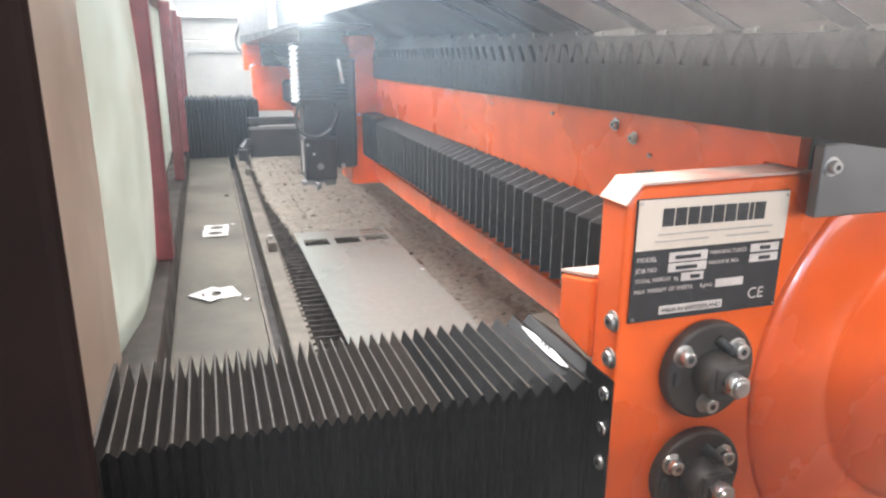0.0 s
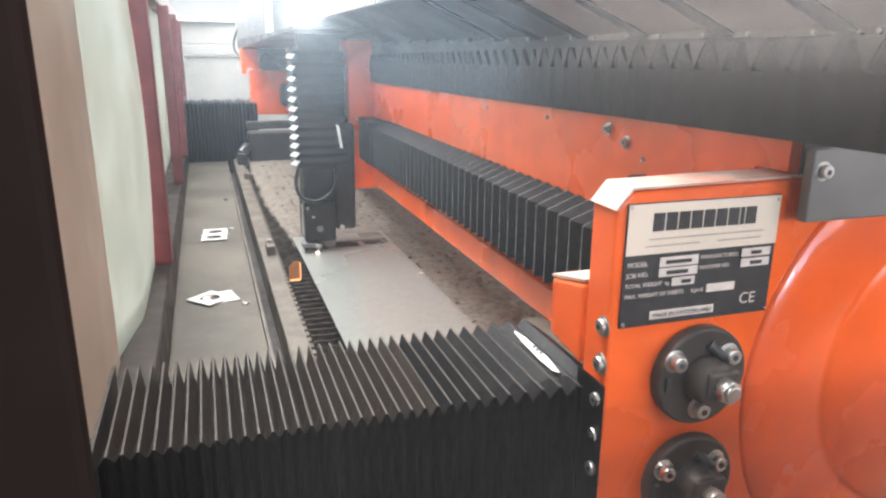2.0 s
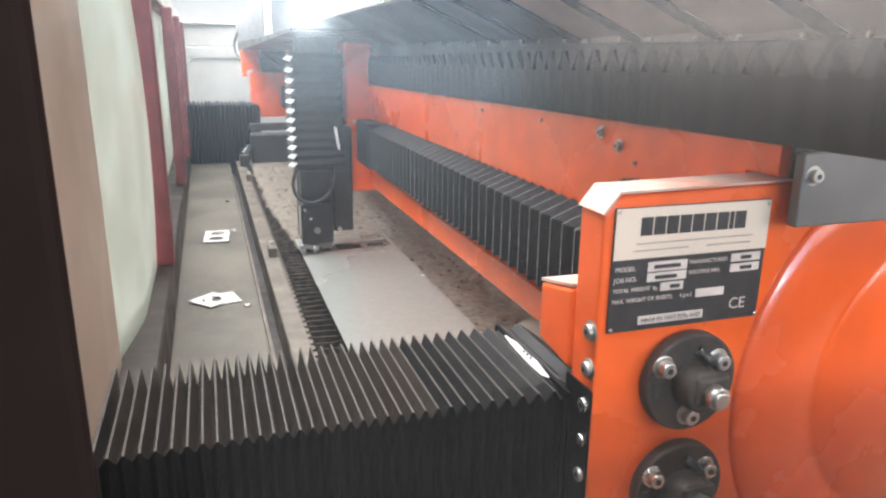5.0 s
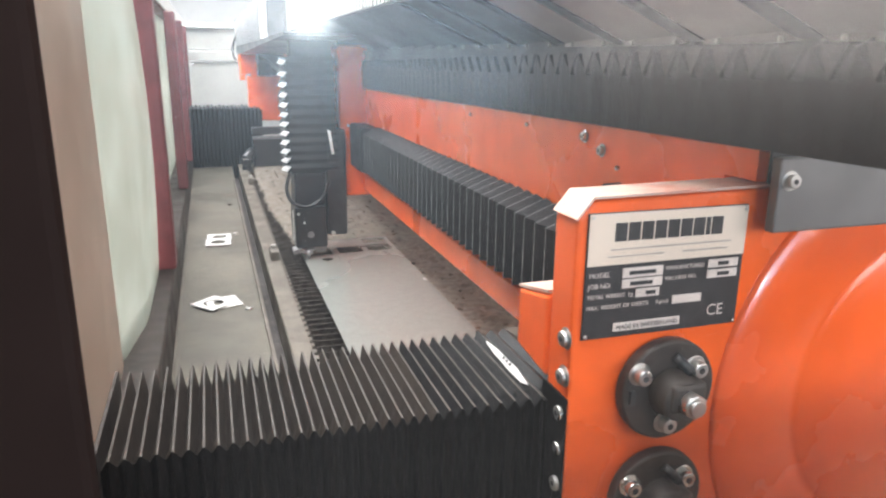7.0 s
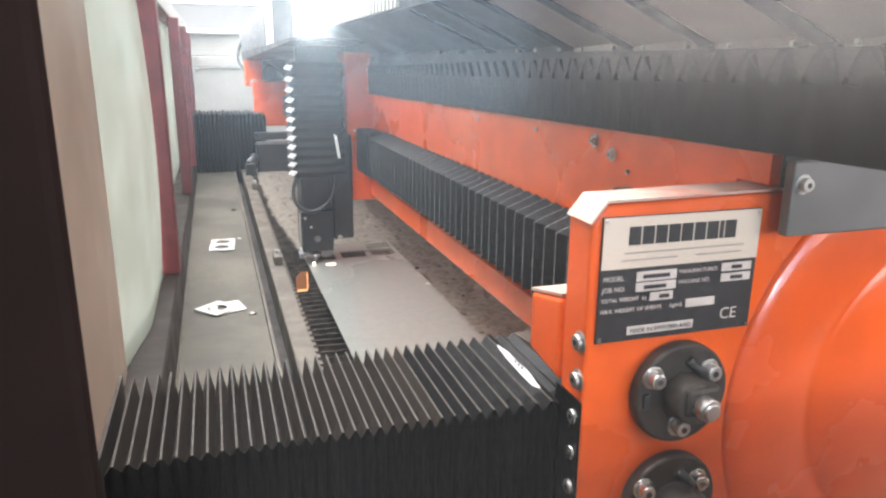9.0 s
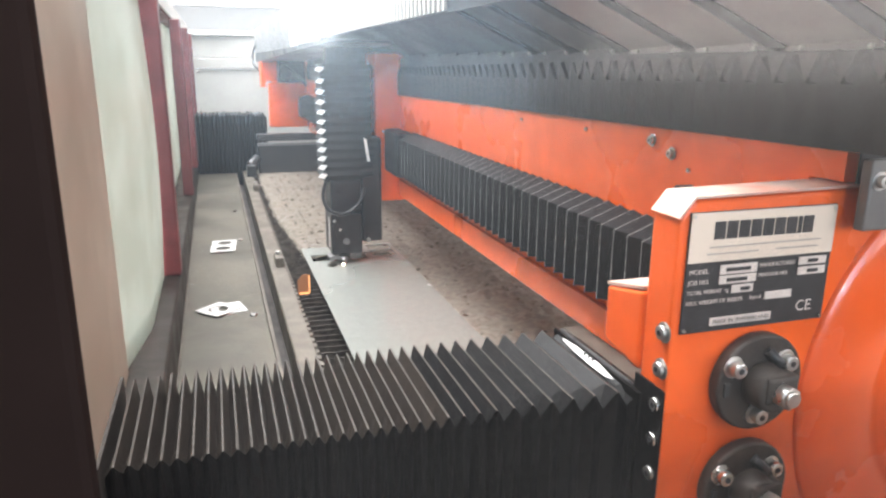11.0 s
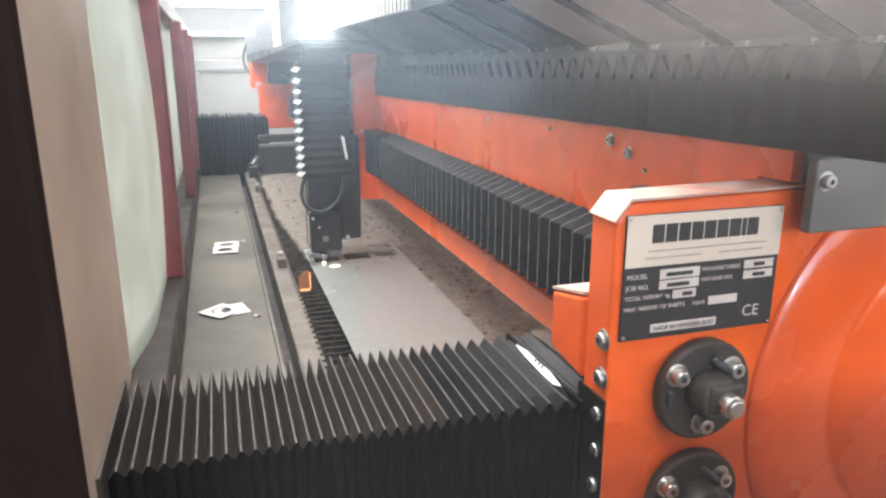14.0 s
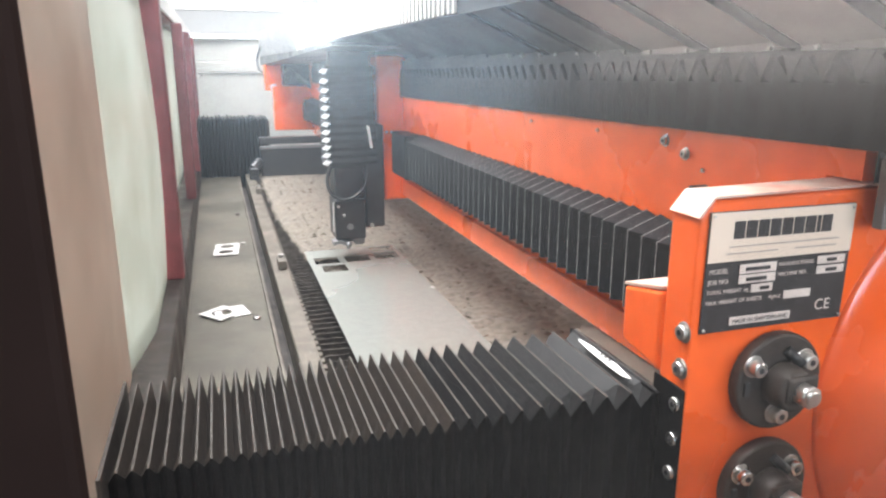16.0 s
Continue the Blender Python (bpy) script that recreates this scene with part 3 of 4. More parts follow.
# two round motor flanges with bolts
for cz in (-0.210, -0.291):
    cx = 0.331
    fm = bmesh.new()
    rod(fm, (cx, 0.362, cz), (cx, 0.352, cz), 0.0350, seg=48, bevel=0.002)
    fl = part("round_flange", fm, IRON, plate, "dark oily round flange")
    hub = bmesh.new()
    rod(hub, (cx, 0.352, cz), (cx, 0.336, cz), 0.0165, 0.0145, seg=32, bevel=0.002)
    box(hub, cx - 0.010, cx + 0.016, 0.334, 0.352, cz - 0.008, cz + 0.012, 0.003)
    part("hub", hub, IRON, fl, "dark oily hub")
    socket_bolt("cap_screw", fl, (cx - 0.024, 0.352, cz + 0.015), (0, -1, 0), 0.0054, 0.008)
    socket_bolt("cap_screw", fl, (cx + 0.018, 0.352, cz + 0.015), (0, -1, 0), 0.0054, 0.008)
    socket_bolt("cap_screw", fl, (cx - 0.002, 0.352, cz - 0.022), (0, -1, 0), 0.0054, 0.008)
    nut = bmesh.new()
    rod(nut, (cx + 0.002, 0.335, cz + 0.000), (cx + 0.002, 0.326, cz + 0.000), 0.0085, seg=6, bevel=0.001)
    rod(nut, (cx + 0.002, 0.326, cz + 0.000), (cx + 0.002, 0.3235, cz + 0.000), 0.0058, seg=20, bevel=0.001)
    part("hex_nut", nut, STEEL, fl, "shiny hex nut")
    part("pin", rod(bmesh.new(), (cx + 0.002, 0.352, cz + 0.024), (cx + 0.012, 0.347, cz + 0.014), 0.0035, seg=12), BLACK_METAL, fl)
    part("key", one_box(cx - 0.030, cx - 0.026, 0.350, 0.3525, cz - 0.006, cz + 0.004, bevel=0.0005), BLACK_METAL, fl)

# round drum cover
prof = [(0.0, -0.0125), (0.05, -0.012), (0.09, -0.0105), (0.117, -0.008), (0.1205, -0.0070), (0.123, -0.0060), (0.127, -0.0068), (0.165, -0.0050), (0.179, -0.0040), (0.185, -0.0018), (0.188, 0.0), (0.188, 0.03)]
drum = bmesh.new()
cx, cz, y0 = 0.563, -0.236, 0.3612
rings = []
for r, dy in prof[1:]:
    rings.append([drum.verts.new((cx + r * math.cos(2 * math.pi * k / 72), y0 + dy, cz + r * math.sin(2 * math.pi * k / 72))) for k in range(72)])
tip = drum.verts.new((cx, y0 + prof[0][1], cz))
for k in range(72):
    drum.faces.new((tip, rings[0][k], rings[0][(k + 1) % 72])).smooth = True
    for a, b in zip(rings, rings[1:]):
        drum.faces.new((a[k], b[k], b[(k + 1) % 72], a[(k + 1) % 72])).smooth = True
bmesh.ops.recalc_face_normals(drum, faces=drum.faces[:])
part("drum_cover", drum, GLOSS_ORANGE, bridge, "round glossy orange drum cover")

part("end_flap", one_box(0.3925, 0.62, 0.3555, 0.3575, -0.0765, 0.004, bevel=0.0005), BLACK_CLOTH, bridge, "black cloth flap over the beam's end")
gb = part("grey_bracket", one_box(0.3905, 0.66, 0.344, 0.3525, -0.106, -0.0585, bevel=0.0015), DARK_GREY, bridge, "grey sheet metal bracket")
socket_bolt("cap_screw", gb, (0.3985, 0.344, -0.0725), (0, -1, 0), 0.0044, 0.005)
for x, y, z in ((0.3905, 0.588, -0.071), (0.3905, 0.556, -0.080)):
    socket_bolt("face_bolt", bridge, (x, y, z), (-1, 0, 0), 0.0042, 0.004)
for y, z in ((0.72, -0.072), (0.53, -0.092), (0.90, -0.075)):
    part("dowel", rod(bmesh.new(), (0.3920, y, z), (0.3895, y, z), 0.002, seg=10), STEEL, bridge)
for y in (0.525, 0.470):
    part("lug", rod(bmesh.new(), (0.376, y, -0.112), (0.395, y, -0.112), 0.008, seg=20, bevel=0.002), IRON, bridge)
part("far_end_plate", one_box(0.225, 0.420, 3.30, 3.36, -0.29, -0.094, bevel=0.005), ORANGE, bridge, "orange far end plate")
part("far_bracket", one_box(0.197, 0.275, 3.37, 3.47, -0.115, -0.001, bevel=0.006), ORANGE, bridge)
fmot = bmesh.new()
box(fmot, 0.278, 0.420, 3.31, 3.42, -0.0935, 0.000, 0.006)
rod(fmot, (0.30, 3.31, -0.05), (0.30, 3.26, -0.055), 0.028, seg=24, bevel=0.004)
part("far_arm", rod(bmesh.new(), (0.286, 3.29, -0.02), (0.425, 3.285, -0.120), 0.011, seg=16), DARK_GREY, bridge, "grey slanting arm")
part("far_cover", one_box(0.352, 0.45, 3.20, 3.298, -0.245, -0.165, bevel=0.008), BLACK_CLOTH, bridge, "black cloth cover")
part("far_motor", fmot, BLACK_METAL, bridge, "black motor at the far end")
socket_bolt("far_bolt", bridge, (0.235, 3.37, -0.103), (0, -1, 0), 0.012, 0.02)

# ---- bellows ----


def fold_mesh(name, path, half, cap, mats, worn=(0, 1, 2, 3), skew=0.0):
    """One fold: a ridge that follows path, with two sides down to the valleys. path: (outer, inner) points in the plane across the way."""
    bm = bmesh.new()
    rows = []
    for u, which in ((-half, 1), (skew - cap, 0), (skew + cap, 0), (half, 1)):
        rows.append([bm.verts.new((u, p[which][0], p[which][1])) for p in path])
    for k in range(3):
        for i in range(len(path) - 1):
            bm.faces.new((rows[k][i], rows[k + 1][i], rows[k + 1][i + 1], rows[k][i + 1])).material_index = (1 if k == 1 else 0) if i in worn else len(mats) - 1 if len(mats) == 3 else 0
    bmesh.ops.recalc_face_normals(bm, faces=bm.faces[:])
    return mesh_of(name, bm, *mats)


# wide bellows in front of the table; its folds run across
N = 35
front = thing("front_bellows", "black pleated way-cover bellows with worn fold edges", "bellows")
D1 = 0.018
YB0, YB1, ZB = 0.389, 0.512, -0.222


def u_path(depth, hang):
    """The cover's line over front, top and back; its front gussets hang in points between the folds."""
    return [((YB0 - 0.002, -0.66), (YB0 + 0.006, -0.66)), ((YB0 - 0.001, ZB - 0.040), (YB0 + 0.005, ZB - 0.044)), ((YB0, ZB), (YB0 + 0.004, ZB - hang)),
            ((YB0 + 0.016, ZB), (YB0 + 0.022, ZB - depth)), ((YB1, ZB), (YB1 - depth * 0.7, ZB - depth)), ((YB1, -0.60), (YB1 - D1, -0.60))]


# resting place of each fold, and its share of the bridge's way: the folds next to the bridge open most
START = [sum(c * (i / 33) ** (5 - k) for k, c in enumerate((-0.1010, 0.4769, -0.4346, 0.1006, 0.2749, -0.0687))) for i in range(N)]
SHARE = [max(0.0, sum(c * (i / 33) ** (4 - k) for k, c in enumerate((2.440, -2.963, 1.462, -0.235, -0.080)))) for i in range(N)]
folds = []
for i in range(N):
    half = (START[min(i + 1, N - 1)] - START[max(i - 1, 0)]) / (2 if 0 < i < N - 1 else 1) / 2 + 0.0012 + 0.0045 * (i / N) ** 4
    # front faces take the darker copy, so their shade is painted in
    me = fold_mesh("fold", u_path(D1 * (1.1 - 0.62 * (i / N) ** 2), 0.008 + 0.012 * (i / N) ** 2), half, 0.00065, (DUSTY_CLOTH if i < 25 else SLICK_CLOTH, RIDGE, SHADED_CLOTH), worn=(2, 3))
    ob = shared("fold", me, front)
    ob.location.x = START[i]
    folds.append(ob)
part("end_strip", one_box(-0.0790, -0.0765, 0.386, 0.518, -0.62, -0.223, bevel=0.0006), IRON, front, "dark oily end strip")
endp = part("end_cap", one_box(-0.003, 0.0, YB0 - 0.004, YB1 + 0.004, -0.62, -0.2225, bevel=0.0008), SHADED_CLOTH, front, "black end flange")

stick = solid("torn_sticker", prism([(0.0006, 0.0), (0.0026, -0.020), (0.0022, -0.044), (0.0028, -0.056), (0.0002, -0.081), (-0.0026, -0.072), (-0.0030, -0.052), (-0.0020, -0.020), (-0.0006, -0.003)], 0, 0.0006), PAPER,
              "torn white paper label stuck on the bellows", "label")
for v in stick.data.vertices:
    x, yy, zz = v.co
    v.co = (x, zz, yy)
for k in range(3):
    part("print_bar", one_box(0.0002, 0.0022, -0.050 + 0.006 * k, -0.047 + 0.006 * k, 0.0007, 0.0011), LABEL_BLACK, stick)

# bellows along the beam
side_b = thing("beam_bellows", "black pleated bellows along the orange beam", "bellows", "beam covers")
zt, zb, xo, xi = -0.157, -0.236, 0.353, 0.389
bpath = [((xo + 0.020, zb), (xo + 0.022, zb + 0.002)), ((xo, zb), (xo + 0.0095, zb + 0.003)), ((xo, zt), (xo + 0.0095, zt - 0.001)), ((xi, zt + 0.014), (xi, zt + 0.011))]
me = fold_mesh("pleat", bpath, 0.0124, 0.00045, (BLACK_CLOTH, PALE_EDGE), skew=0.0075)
y = 0.455
while y < 1.44:
    shared("pleat", me, side_b, Matrix(((0, 1, 0, 0), (1, 0, 0, y), (0, 0, 1, 0), (0, 0, 0, 1))))
    y += 0.0245
part("end_cover", one_box(xo - 0.003, xi, 1.44, 1.565, zb - 0.004, zt + 0.012, bevel=0.006), BLACK_CLOTH, side_b, "smooth black end cover")
y = 1.68
while y < 3.25:
    shared("pleat", me, side_b, Matrix(((0, 1, 0, 0), (1, 0, 0, y), (0, 0, 1, 0), (0, 0, 0, 1))))
    y += 0.0245

# upper bellows and the sloping cover over the head
upper = thing("upper_bellows", "large black bellows under the grey cover plates", "bellows", "beam covers")
bpath = [((0.3840, -0.0545), (0.3852, -0.0545)), ((0.3825, -0.012), (0.3845, -0.012)), ((0.3835, 0.006), (0.3885, -0.010)), ((0.400, 0.014), (0.402, 0.006))]
me = fold_mesh("pleat", bpath, 0.0160, 0.0008, (BLACK_CLOTH, BLACK_CLOTH))
gus = mesh_of("gusset", prism([(-0.0095, 0.0085), (0.0095, 0.0085), (0.001, -0.0115)], 0.3842, 0.3850, axis="x"), GREY_CLOTH)
y = 0.208
while y < 3.2:
    dz = -0.0145 * (min(y, 1.8) - 0.36)
    shared("pleat", me, upper, Matrix(((0, 1, 0, 0), (1, 0, 0, y), (0, 0, 1, dz), (0, 0, 0, 1))))
    if y < 0.72:
        shared("gusset", gus, upper, pose(0, y + (0.015 if y < 0.9 else 0.013), dz))
    y += 0.030 if y < 0.9 else 0.026
part("backing", prism([(0.19, -0.053), (1.8, -0.0755), (3.2, -0.0755), (3.2, 0.010), (0.19, 0.010)], 0.3885, 0.3918, axis="x"), BLACK_CLOTH, upper)
cover = thing("sloping_cover", "grey metal cover plates, overlapping along the beam", "machine cover", "beam covers")
for k in range(29):
    y0 = 0.141 + k * 0.105
    t = 0.0016
    lift = 0.004
    bm = bmesh.new()
    pts = [(0.395, 0.0115), (0.3945, 0.0175), (0.2850, 0.0665), (0.285, 0.0685), (0.396, 0.0190), (0.3975, 0.0115)]
    a = [bm.verts.new((x, y0, z)) for x, z in pts]
    c = [bm.verts.new((x, y0 + 0.0860, z - lift)) for x, z in pts]
    bm.faces.new(a)
    bm.faces.new(c[::-1])
    for i in range(6):
        bm.faces.new((a[i], c[i], c[(i + 1) % 6], a[(i + 1) % 6]))
    bmesh.ops.recalc_face_normals(bm, faces=bm.faces[:])
    pl = part("cover_plate", bm, GREY_COVER if k < 5 else BLACK_CLOTH, cover, "" if k < 5 else "dark cloth-covered plate")
    # the shadow in each gap between plates is a black strip
    if k < 8:
        part("slot_strip", prism([(0.3940, 0.0125), (0.2850, 0.0605), (0.2850, 0.0612), (0.3948, 0.0132)], y0 - 0.0215, y0 - 0.0005), SLOT_SHADE, pl, "matt black strip standing in for the slot's shade")
    if k < 9:
        for dy in (0.012, 0.070):
            part("rivet", rod(bmesh.new(), (0.3950, y0 + dy, 0.0125), (0.3925, y0 + dy, 0.0125), 0.0022, 0.0015, seg=10), STEEL, pl)
# black sheet added so that the gaps look shaded
part("inner_sheet", prism([(0.3975, 0.0175), (0.2850, 0.0700), (0.2850, 0.0725), (0.400, 0.0205)], 0.15, 3.2), SLOT_SHADE, cover, "matt black sheet added behind the plates to darken the slots")
part("rear_sheet", one_box(0.3985, 0.4015, 0.15, 3.2, -0.004, 0.020), BLACK_CLOTH, cover)
part("edge_curtain", one_box(0.283, 0.286, 0.15, 3.2, 0.062, 0.16), BLACK_CLOTH, cover, "dark edge curtain")
y = 0.9
while y < 2.05:
    part("curtain_rib", one_box(0.277, 0.2825, y, y + 0.008, 0.064, 0.16, bevel=0.001), GREY_WALL, cover)
    y += 0.022
fb = thing("far_cable_box", "grey ribbed box hanging at the far end of the bridge", "cable box")
part("case", one_box(0.205, 0.284, 2.06, 3.74, 0.034, 0.150, bevel=0.004), GREY_WALL, fb)
part("underside", prism([(1.44, 0.036), (3.74, -0.006), (3.74, 0.0335), (1.44, 0.042)], 0.203, 0.392, axis="x"), BLACK_METAL, fb)
part("corner_strip", one_box(0.206, 0.222, 2.045, 2.0585, 0.036, 0.26, bevel=0.002), PALE_FOLD, fb, "pale corner strip")
part("front_sheet", one_box(0.2225, 0.270, 2.048, 2.0585, 0.036, 0.26, bevel=0.002), BOX_GREY, fb)
y = 2.10
while y < 3.7:
    part("rib", one_box(0.2005, 0.2048, y, y + 0.02, 0.036, 0.148, bevel=0.001), BOX_GREY, fb)
    y += 0.055
cab = bpy.data.curves.new("cable", "CURVE")
cab.dimensions, cab.bevel_depth, cab.bevel_resolution = "3D", 0.006, 3
sp = cab.splines.new("BEZIER")
sp.bezier_points.add(2)
for bp_, co in zip(sp.bezier_points, ((0.205, 3.6, 0.09), (0.182, 3.62, 0.02), (0.215, 3.5, -0.06))):
    bp_.co, bp_.handle_left_type, bp_.handle_right_type = co, "AUTO", "AUTO"
cable = new("cable", cab)
cab.materials.append(BLACK_METAL)
cable.parent = fb

# ---- cutting head ----
headt = thing("laser_cutter", "black laser cutting head with a steel nozzle", "laser cutter")
HY = 1.565
part("head_case", one_box(0.222, 0.293, HY, HY + 0.09, -0.425, -0.330, bevel=0.004), BLACK_METAL, headt, "black lower case")
part("side_case", one_box(0.2935, 0.341, HY + 0.004, HY + 0.11, -0.400, -0.160, bevel=0.006), BLACK_METAL, headt, "black side case")
part("upper_case", one_box(0.224, 0.2932, HY + 0.006, HY + 0.09, -0.3295, -0.255, bevel=0.005), BLACK_METAL, headt)
part("strip", prism([(0.300, -0.160), (0.306, -0.163), (0.313, -0.213), (0.308, -0.212)], HY - 0.004, HY + 0.004), PALE_FOLD, headt, "shiny bent steel strip")
for x, z, r in ((0.2555, -0.394, 0.0075), (0.307, -0.394, 0.0050), (0.2290, -0.345, 0.0035), (0.2420, -0.366, 0.003)):
    part("cap_bolt", rod(bmesh.new(), (x, HY + 0.003, z), (x, HY - 0.003, z), r, seg=18, bevel=0.0006), STEEL if r < 0.006 else BOX_GREY, headt)
nz = bmesh.new()
rod(nz, (0.262, HY + 0.035, -0.425), (0.262, HY + 0.035, -0.434), 0.020, 0.016, seg=28)
part("nozzle_holder", nz, BOX_GREY, headt)
part("nozzle", rod(bmesh.new(), (0.250, HY + 0.0, -0.431), (0.2475, HY - 0.006, -0.4465), 0.009, 0.0022, seg=24), BOX_GREY, headt, "small steel nozzle tip")
part("sensor_arm", prism([(0.215, -0.428), (0.232, -0.424), (0.258, -0.438), (0.252, -0.441), (0.230, -0.433), (0.215, -0.436)], HY - 0.006, HY + 0.03), BOX_GREY, headt, "bent metal sensor arm")
part("shield", prism([(0.262, -0.4255), (0.292, -0.4255), (0.290, -0.439), (0.268, -0.441)], HY + 0.01, HY + 0.05), BOX_GREY, headt)
hose = bpy.data.curves.new("hose", "CURVE")
hose.dimensions, hose.bevel_depth, hose.bevel_resolution = "3D", 0.0042, 3
sp = hose.splines.new("BEZIER")
sp.bezier_points.add(4)
for bp_, co in zip(sp.bezier_points, ((0.221, HY + 0.01, -0.235), (0.208, HY, -0.30), (0.232, HY - 0.012, -0.325), (0.275, HY - 0.012, -0.315), (0.300, HY - 0.006, -0.27))):
    bp_.co, bp_.handle_left_type, bp_.handle_right_type = co, "AUTO", "AUTO"
hose.materials.append(BLACK_METAL)
ho = new("hose", hose)
ho.parent = headt
part("white_wire", one_box(0.2165, 0.2185, HY + 0.001, HY + 0.003, -0.405, -0.335), PAPER, headt)

# carriage on the beam
car = thing("head_carriage", "orange carriage that carries the cutting head", "machine carriage")
part("column", one_box(0.331, 0.404, HY + 0.02, HY + 0.16, -0.312, 0.02, bevel=0.005), ORANGE, car, "orange carriage column")
part("guide", one_box(0.235, 0.345, HY + 0.10, HY + 0.14, -0.22, 0.05, bevel=0.004), BLACK_METAL, car, "black vertical guide")
for x in (0.350, 0.362):
    part("cap_bolt", rod(bmesh.new(), (x, HY + 0.022, -0.152), (x, HY + 0.014, -0.152), 0.003, seg=12), STEEL, car)

# upright bellows over the head, white inside the folds
zb_ = thing("head_bellows", "black upright bellows with pale fold corners above the head", "bellows")
NZ = 12
HTOP, HBOT = -0.002, -0.252
hfolds = []
for i in range(NZ):
    bm = bmesh.new()
    h = 0.0125
    ring_o = [(0.220, HY + 0.002), (0.336, HY + 0.002), (0.336, HY + 0.095), (0.220, HY + 0.095)]
    ring_i = [(0.225, HY + 0.0065), (0.332, HY + 0.0065), (0.332, HY + 0.085), (0.225, HY + 0.085)]
    rows_ = []
    for ring, z in ((ring_i, -h), (ring_o, -0.0006), (ring_o, 0.0006), (ring_i, h)):
        rows_.append([bm.verts.new((x, y, z)) for x, y in ring])
    for a, b in zip(rows_, rows_[1:]):
        for q in range(4):
            bm.faces.new((a[q], a[(q + 1) % 4], b[(q + 1) % 4], b[q]))
    bmesh.ops.recalc_face_normals(bm, faces=bm.faces[:])
    f = part("fold", bm, BLACK_CLOTH, zb_)
    part("corner", prism([(0.2095, -0.0015), (0.2180, 0.0068), (0.2310, 0.0040), (0.2225, -0.0060)], HY - 0.001, HY + 0.0012), PALE_FOLD, f, "pale plastic fold corner")
    hfolds.append(f)

# ---- far end of the machine ----
far = thing("far_bellows", "black pleated bellows at the far end of the table", "bellows")
fpath = [((3.20, -0.60), (3.21, -0.60)), ((3.20, -0.225), (3.215, -0.238)), ((3.36, -0.220), (3.35, -0.236))]
me = fold_mesh("fold", fpath, 0.0105, 0.0008, (BLACK_CLOTH, BLACK_CLOTH))
for i in range(18):
    shared("fold", me, far, pose(-0.075 + 0.0165 * i, 0, rng.uniform(-0.004, 0.004)))
fc = thing("far_machine_case", "dark metal housing at the far end of the table", "machine housing")
part("case", one_box(0.165, 1.5, 3.12, 3.19, -0.60, -0.345, bevel=0.006), BLACK_METAL, fc)
part("upper_rail", one_box(0.165, 1.5, 3.14, 3.19, -0.335, -0.305, bevel=0.004), BLACK_METAL, fc)
part("strip", one_box(0.165, 1.5, 3.115, 3.125, -0.352, -0.340, bevel=0.002), BOX_GREY, fc)
kn = bmesh.new()
rod(kn, (0.125, 3.05, -0.43), (0.16, 3.10, -0.40), 0.02, seg=18, bevel=0.004)
box(kn, 0.112, 0.150, 3.02, 3.10, -0.478, -0.42, 0.006)
part("foot_block", kn, BLACK_METAL, fc)

# ---- sparks ----


def streaks(rows, width):
    """Thin glowing streaks from one point to another."""
    bm = bmesh.new()
    for a, b in rows:
        rod(bm, a, b, width, width * 0.3, seg=5)
    return bm


rng = random.Random(11)
NOZ = Vector((0.2455, HY - 0.012, -0.447))
flash = thing("pierce_flash", "blue-white flash with radiating sparks under the nozzle", "sparks")
bm = bmesh.new()
bmesh.ops.create_icosphere(bm, subdivisions=2, radius=0.020)
for v in bm.verts:
    v.co = Vector((v.co.x * 1.2, v.co.y, v.co.z * 0.7 + 0.004)) * rng.uniform(0.8, 1.2)
part("core", bm, PLASMA, flash)
rows_ = []
for k in range(60):
    a = rng.choice((rng.uniform(-0.35, 0.30), rng.uniform(2.9, 3.5), rng.uniform(-1.3, -0.2)))
    d = Vector((math.cos(a), math.sin(a) * 0.9, rng.uniform(0.02, 0.22)))
    r0, r1 = rng.uniform(0.03, 0.12), rng.uniform(0.15, 0.40)
    rows_.append((d * r0, d * r1 - Vector((0, 0, 0.05 * r1))))
part("streaks", streaks(rows_, 0.00030), HOT_PALE, flash)
spurt = thing("spark_spurt", "burst of orange-white sparks at the sheet's edge", "sparks")
rows_ = []
for k in range(24):
    a = rng.uniform(2.3, 3.7)
    d = Vector((math.cos(a), math.sin(a) * 0.8, rng.uniform(0.1, 0.8)))
    r0 = rng.uniform(0.0, 0.04)
    r1 = r0 + rng.uniform(0.02, 0.10)
    rows_.append((d * r0, d * r1 + Vector((0, 0, -0.3 * r1))))
part("streaks", streaks(rows_, 0.00034), SPARK, spurt)
stray = thing("stray_sparks", "stray glowing sparks flying over the tray", "sparks")
rows_ = []
for cx, cy, sx, sy, n in ((-0.150, 0.17, 0.010, 0.16, 16), (0.032, -0.02, 0.010, 0.09, 16), (0.095, -0.06, 0.014, 0.06, 9), (-0.045, 0.20, 0.05, 0.06, 5), (-0.02, 0.02, 0.05, 0.09, 6)):
    for k in range(n):
        p = Vector((cx + rng.gauss(0, sx), cy + rng.gauss(0, sy), rng.uniform(0.0, 0.025)))
        rows_.append((p, p + Vector((rng.uniform(-0.022, 0.022), rng.uniform(-0.020, 0.020), rng.uniform(-0.014, 0.014)))))
part("streaks", streaks(rows_, 0.0008), SPARK, stray)
bm = bmesh.new()
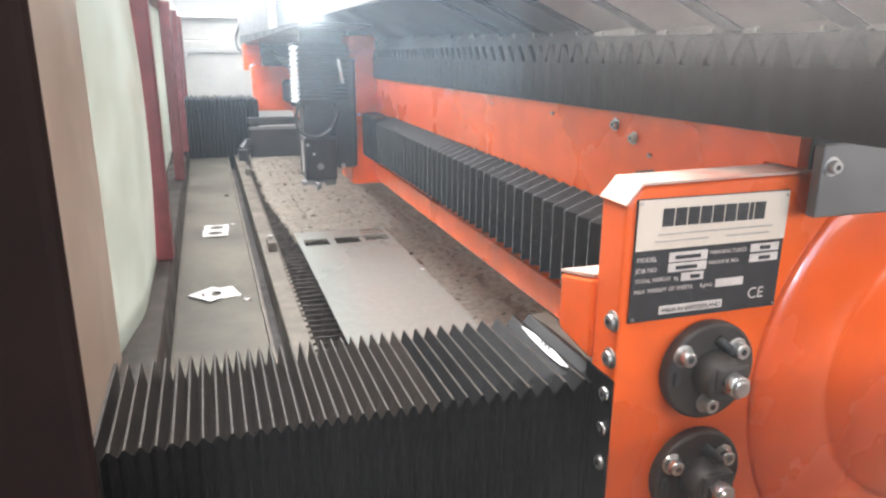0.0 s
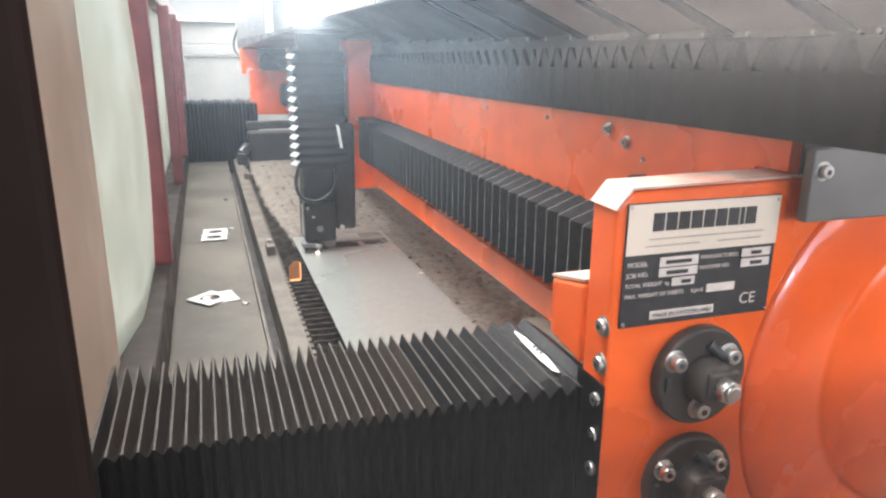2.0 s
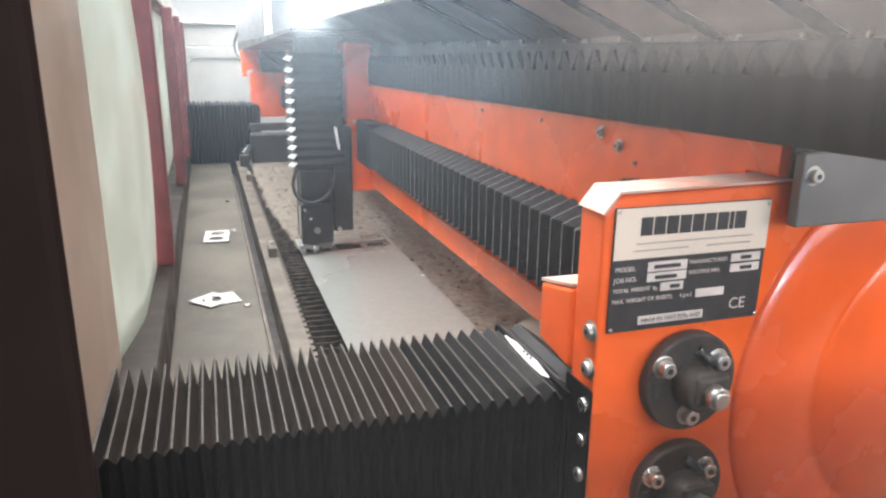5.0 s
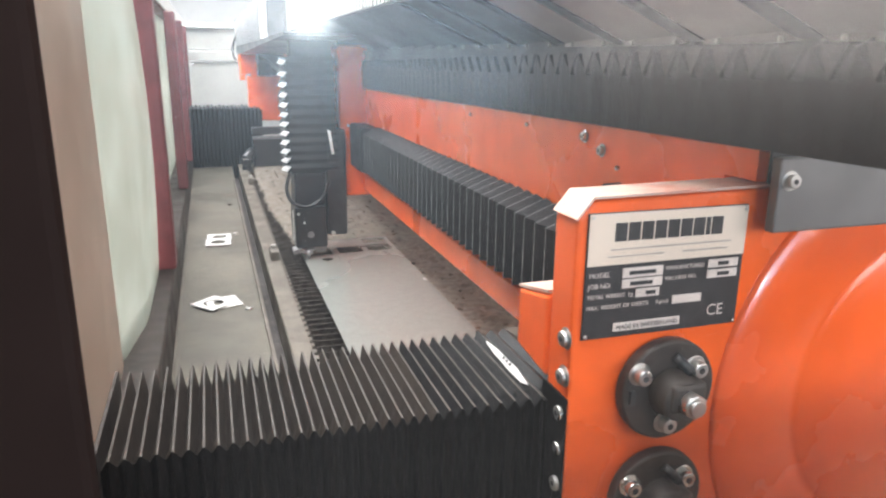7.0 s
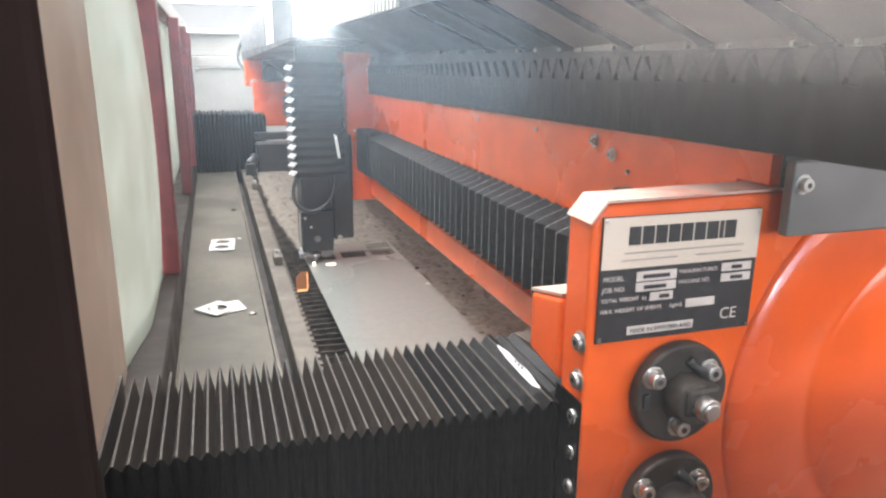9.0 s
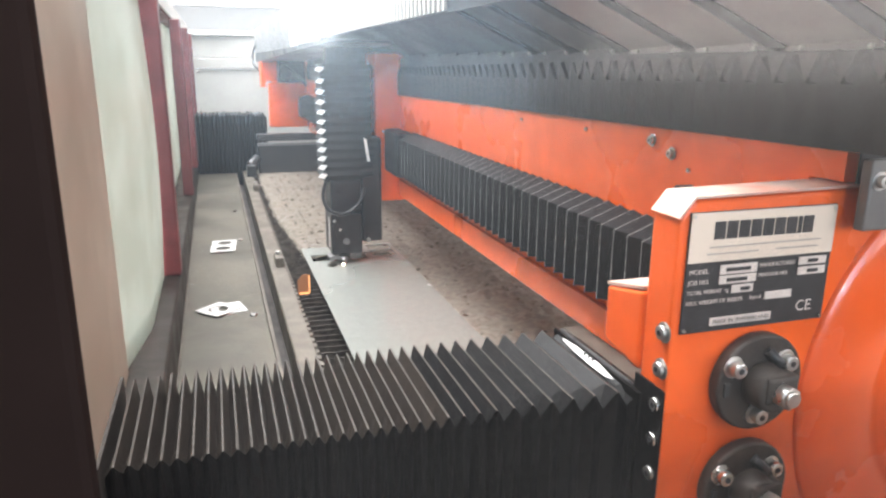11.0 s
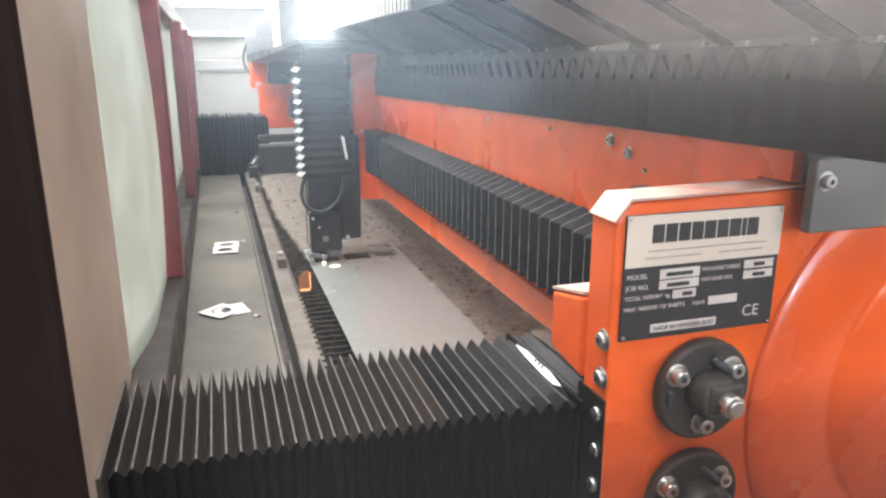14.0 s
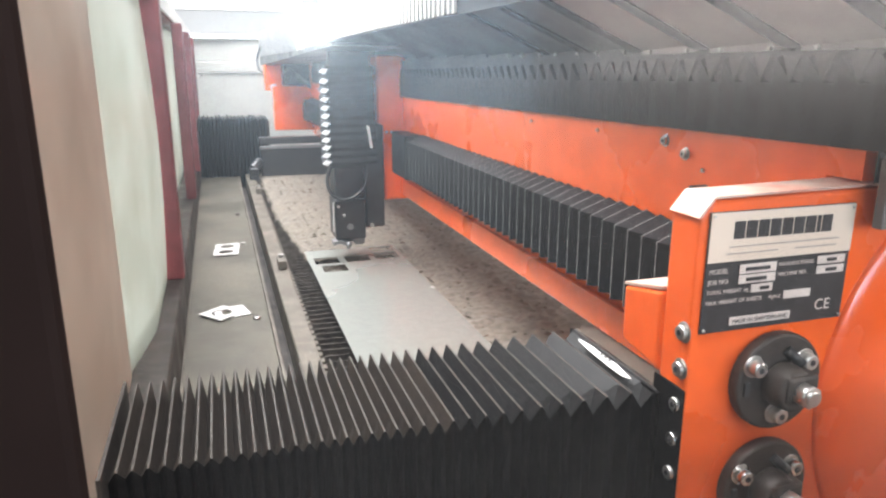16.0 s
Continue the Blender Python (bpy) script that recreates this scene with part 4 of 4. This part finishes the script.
for cx, cy in ((-0.150, 0.12), (-0.148, 0.02), (0.030, 0.01), (0.034, -0.07), (0.090, -0.04), (0.100, -0.10)):
    b = bmesh.new()
    bmesh.ops.create_icosphere(b, subdivisions=1, radius=rng.uniform(0.003, 0.0045))
    b.transform(pose(cx, cy, 0.004))
    me = bpy.data.meshes.new("tmp")
    b.to_mesh(me)
    b.free()
    bm.from_mesh(me)
    bpy.data.meshes.remove(me)
part("embers", bm, SPARK, stray, "yellow-hot droplets")
skim = thing("skimming_sparks", "thin sparks skimming over the sheet", "sparks")
rows_ = []
for k in range(12):
    d = Vector((1, rng.uniform(-0.1, 0.35), rng.uniform(0.03, 0.16)))
    r0 = rng.uniform(0.06, 0.28)
    rows_.append((d * r0, d * (r0 + rng.uniform(0.015, 0.04))))
part("streaks", streaks(rows_, 0.0005), SPARK, skim)
# orange light on slats and rail, built as a glowing plate and two bars
glow = thing("cutting_glow", "orange light of the cutting by the slats and rail, as glowing shapes", "sparks")
part("glow_haze", prism([(-0.014, -0.003), (0.0085, -0.003), (0.0085, 0.038), (-0.004, 0.038), (-0.014, 0.026)], -0.001, 0.001), WARM, glow, "dim orange glow")
bm = bmesh.new()
box(bm, -0.012, 0.0085, -0.004, -0.0015, -0.003, 0.001, 0.001)
box(bm, 0.0080, 0.0102, -0.004, -0.0015, 0.0012, 0.036, 0.0006)
part("lit_edges", bm, EDGE_GLOW, glow, "glowing bars standing in for brightly lit edges")
bead = thing("cutting_spark", "tiny white-hot spark at the nozzle tip", "sparks")
bm = bmesh.new()
bmesh.ops.create_icosphere(bm, subdivisions=1, radius=0.0031)
for v in bm.verts:
    v.co.x *= 1.3
part("melt", bm, HOT_PALE, bead)
# light that comes up through the round hole, made as a glowing disc
rim = thing("hole_light", "glowing disc for the light from below in the cut round hole", "sparks")
bm = bmesh.new()
bmesh.ops.create_circle(bm, cap_ends=True, segments=24, radius=0.0125)
r_ = bmesh.ops.extrude_face_region(bm, geom=bm.faces[:])
for v in [g for g in r_["geom"] if isinstance(g, bmesh.types.BMVert)]:
    v.co.z -= 0.001
bmesh.ops.recalc_face_normals(bm, faces=bm.faces[:])
part("glow", bm, HOLE_GLOW, rim)


def along(t):
    """The drive's numbers at t seconds."""
    for a, b in zip(DRIVE, DRIVE[1:]):
        if a[0] <= t <= b[0]:
            k = (t - a[0]) / (b[0] - a[0])
            return [a[i] + (b[i] - a[i]) * k for i in range(1, 4)]
    return DRIVE[-1][1:]


def shown(ob, place, spans, low=-0.62):
    """Keys a spark: up at its place during the spans, under the table before and after."""
    rows = [(0, pose(place(0).x, place(0).y, low))]
    for a, b in spans:
        p, q = place(a), place(b)
        rows += [(a - 0.04, pose(p.x, p.y, low)), (a, pose(*p))]
        t = a + 0.5
        while t < b - 0.2:
            rows.append((t, pose(*place(t))))
            t += 0.5
        rows += [(b, pose(*q)), (b + 0.04, pose(q.x, q.y, low))]
    if rows[-1][0] < 16:
        rows.append((16, rows[-1][1]))
    walk(ob, rows)


def motions():
    for ob in (bridge, side_b, upper, cover, fb):
        walk(ob, [(t, pose(g, 0, 0)) for t, g, hy, hz in DRIVE])
    walk(car, [(t, pose(g, hy, 0)) for t, g, hy, hz in DRIVE])
    walk(headt, [(t, pose(g, hy, hz)) for t, g, hy, hz in DRIVE])
    walk(zb_, [(t, pose(g - 0.013, hy, 0)) for t, g, hy, hz in DRIVE])
    for i, f in enumerate(hfolds):
        k = (i + 0.5) / NZ
        k = k ** 0.9
        walk(f, [(t, pose(0, 0, HTOP + (HBOT + hz - HTOP) * k)) for t, g, hy, hz in DRIVE])
    for i, f in enumerate(folds):
        walk(f, [(t, pose(START[i] + g * SHARE[i], 0, 0)) for t, g, hy, hz in DRIVE])
    walk(endp, [(t, pose(0.2605 + g, 0, 0)) for t, g, hy, hz in DRIVE])
    walk(stick, [(t, pose(0.2515 + g * 0.93, 0.487, -0.2208, 0, -34 + 420 * g, 0)) for t, g, hy, hz in DRIVE])
    # the slug drops first, the blank when its outline is cut through
    for ob, t0 in ((slug, 5.6), (blank, 15.25)):
        walk(ob, [(0, pose(BX, BY, SZ)), (t0, pose(BX, BY, SZ)), (t0 + 0.12, pose(BX, BY, SZ - 0.03, 10, 15)),
                  (t0 + 0.25, pose(BX, BY, -0.70, 20, 30)), (16, pose(BX, BY, -0.70, 20, 30))])
    at = lambda t: NOZ + Vector((along(t)[0], along(t)[1], 0))
    shown(flash, at, [(0.92, 1.12)])
    shown(bead, at, [(1.2, 4.3), (8.7, 15.0)])
    shown(rim, lambda t: Vector((BX, BY, SZ - 0.0005)), [(8.2, 9.4), (11.1, 14.8)])
    shown(glow, lambda t: Vector((0.150, 1.400 + along(t)[1], -0.456)), [(1.9, 4.3), (8.8, 14.7)], -0.60)
    shown(spurt, lambda t: Vector((0.165, 1.44, -0.47)), [(2.9, 3.1), (9.1, 9.3), (10.6, 10.8)])
    shown(stray, lambda t: Vector((0.06, 1.5, -0.465)), [(9.3, 9.5), (11.2, 11.7)])
    shown(skim, at, [(13.2, 13.8), (14.1, 14.4)])


motions()
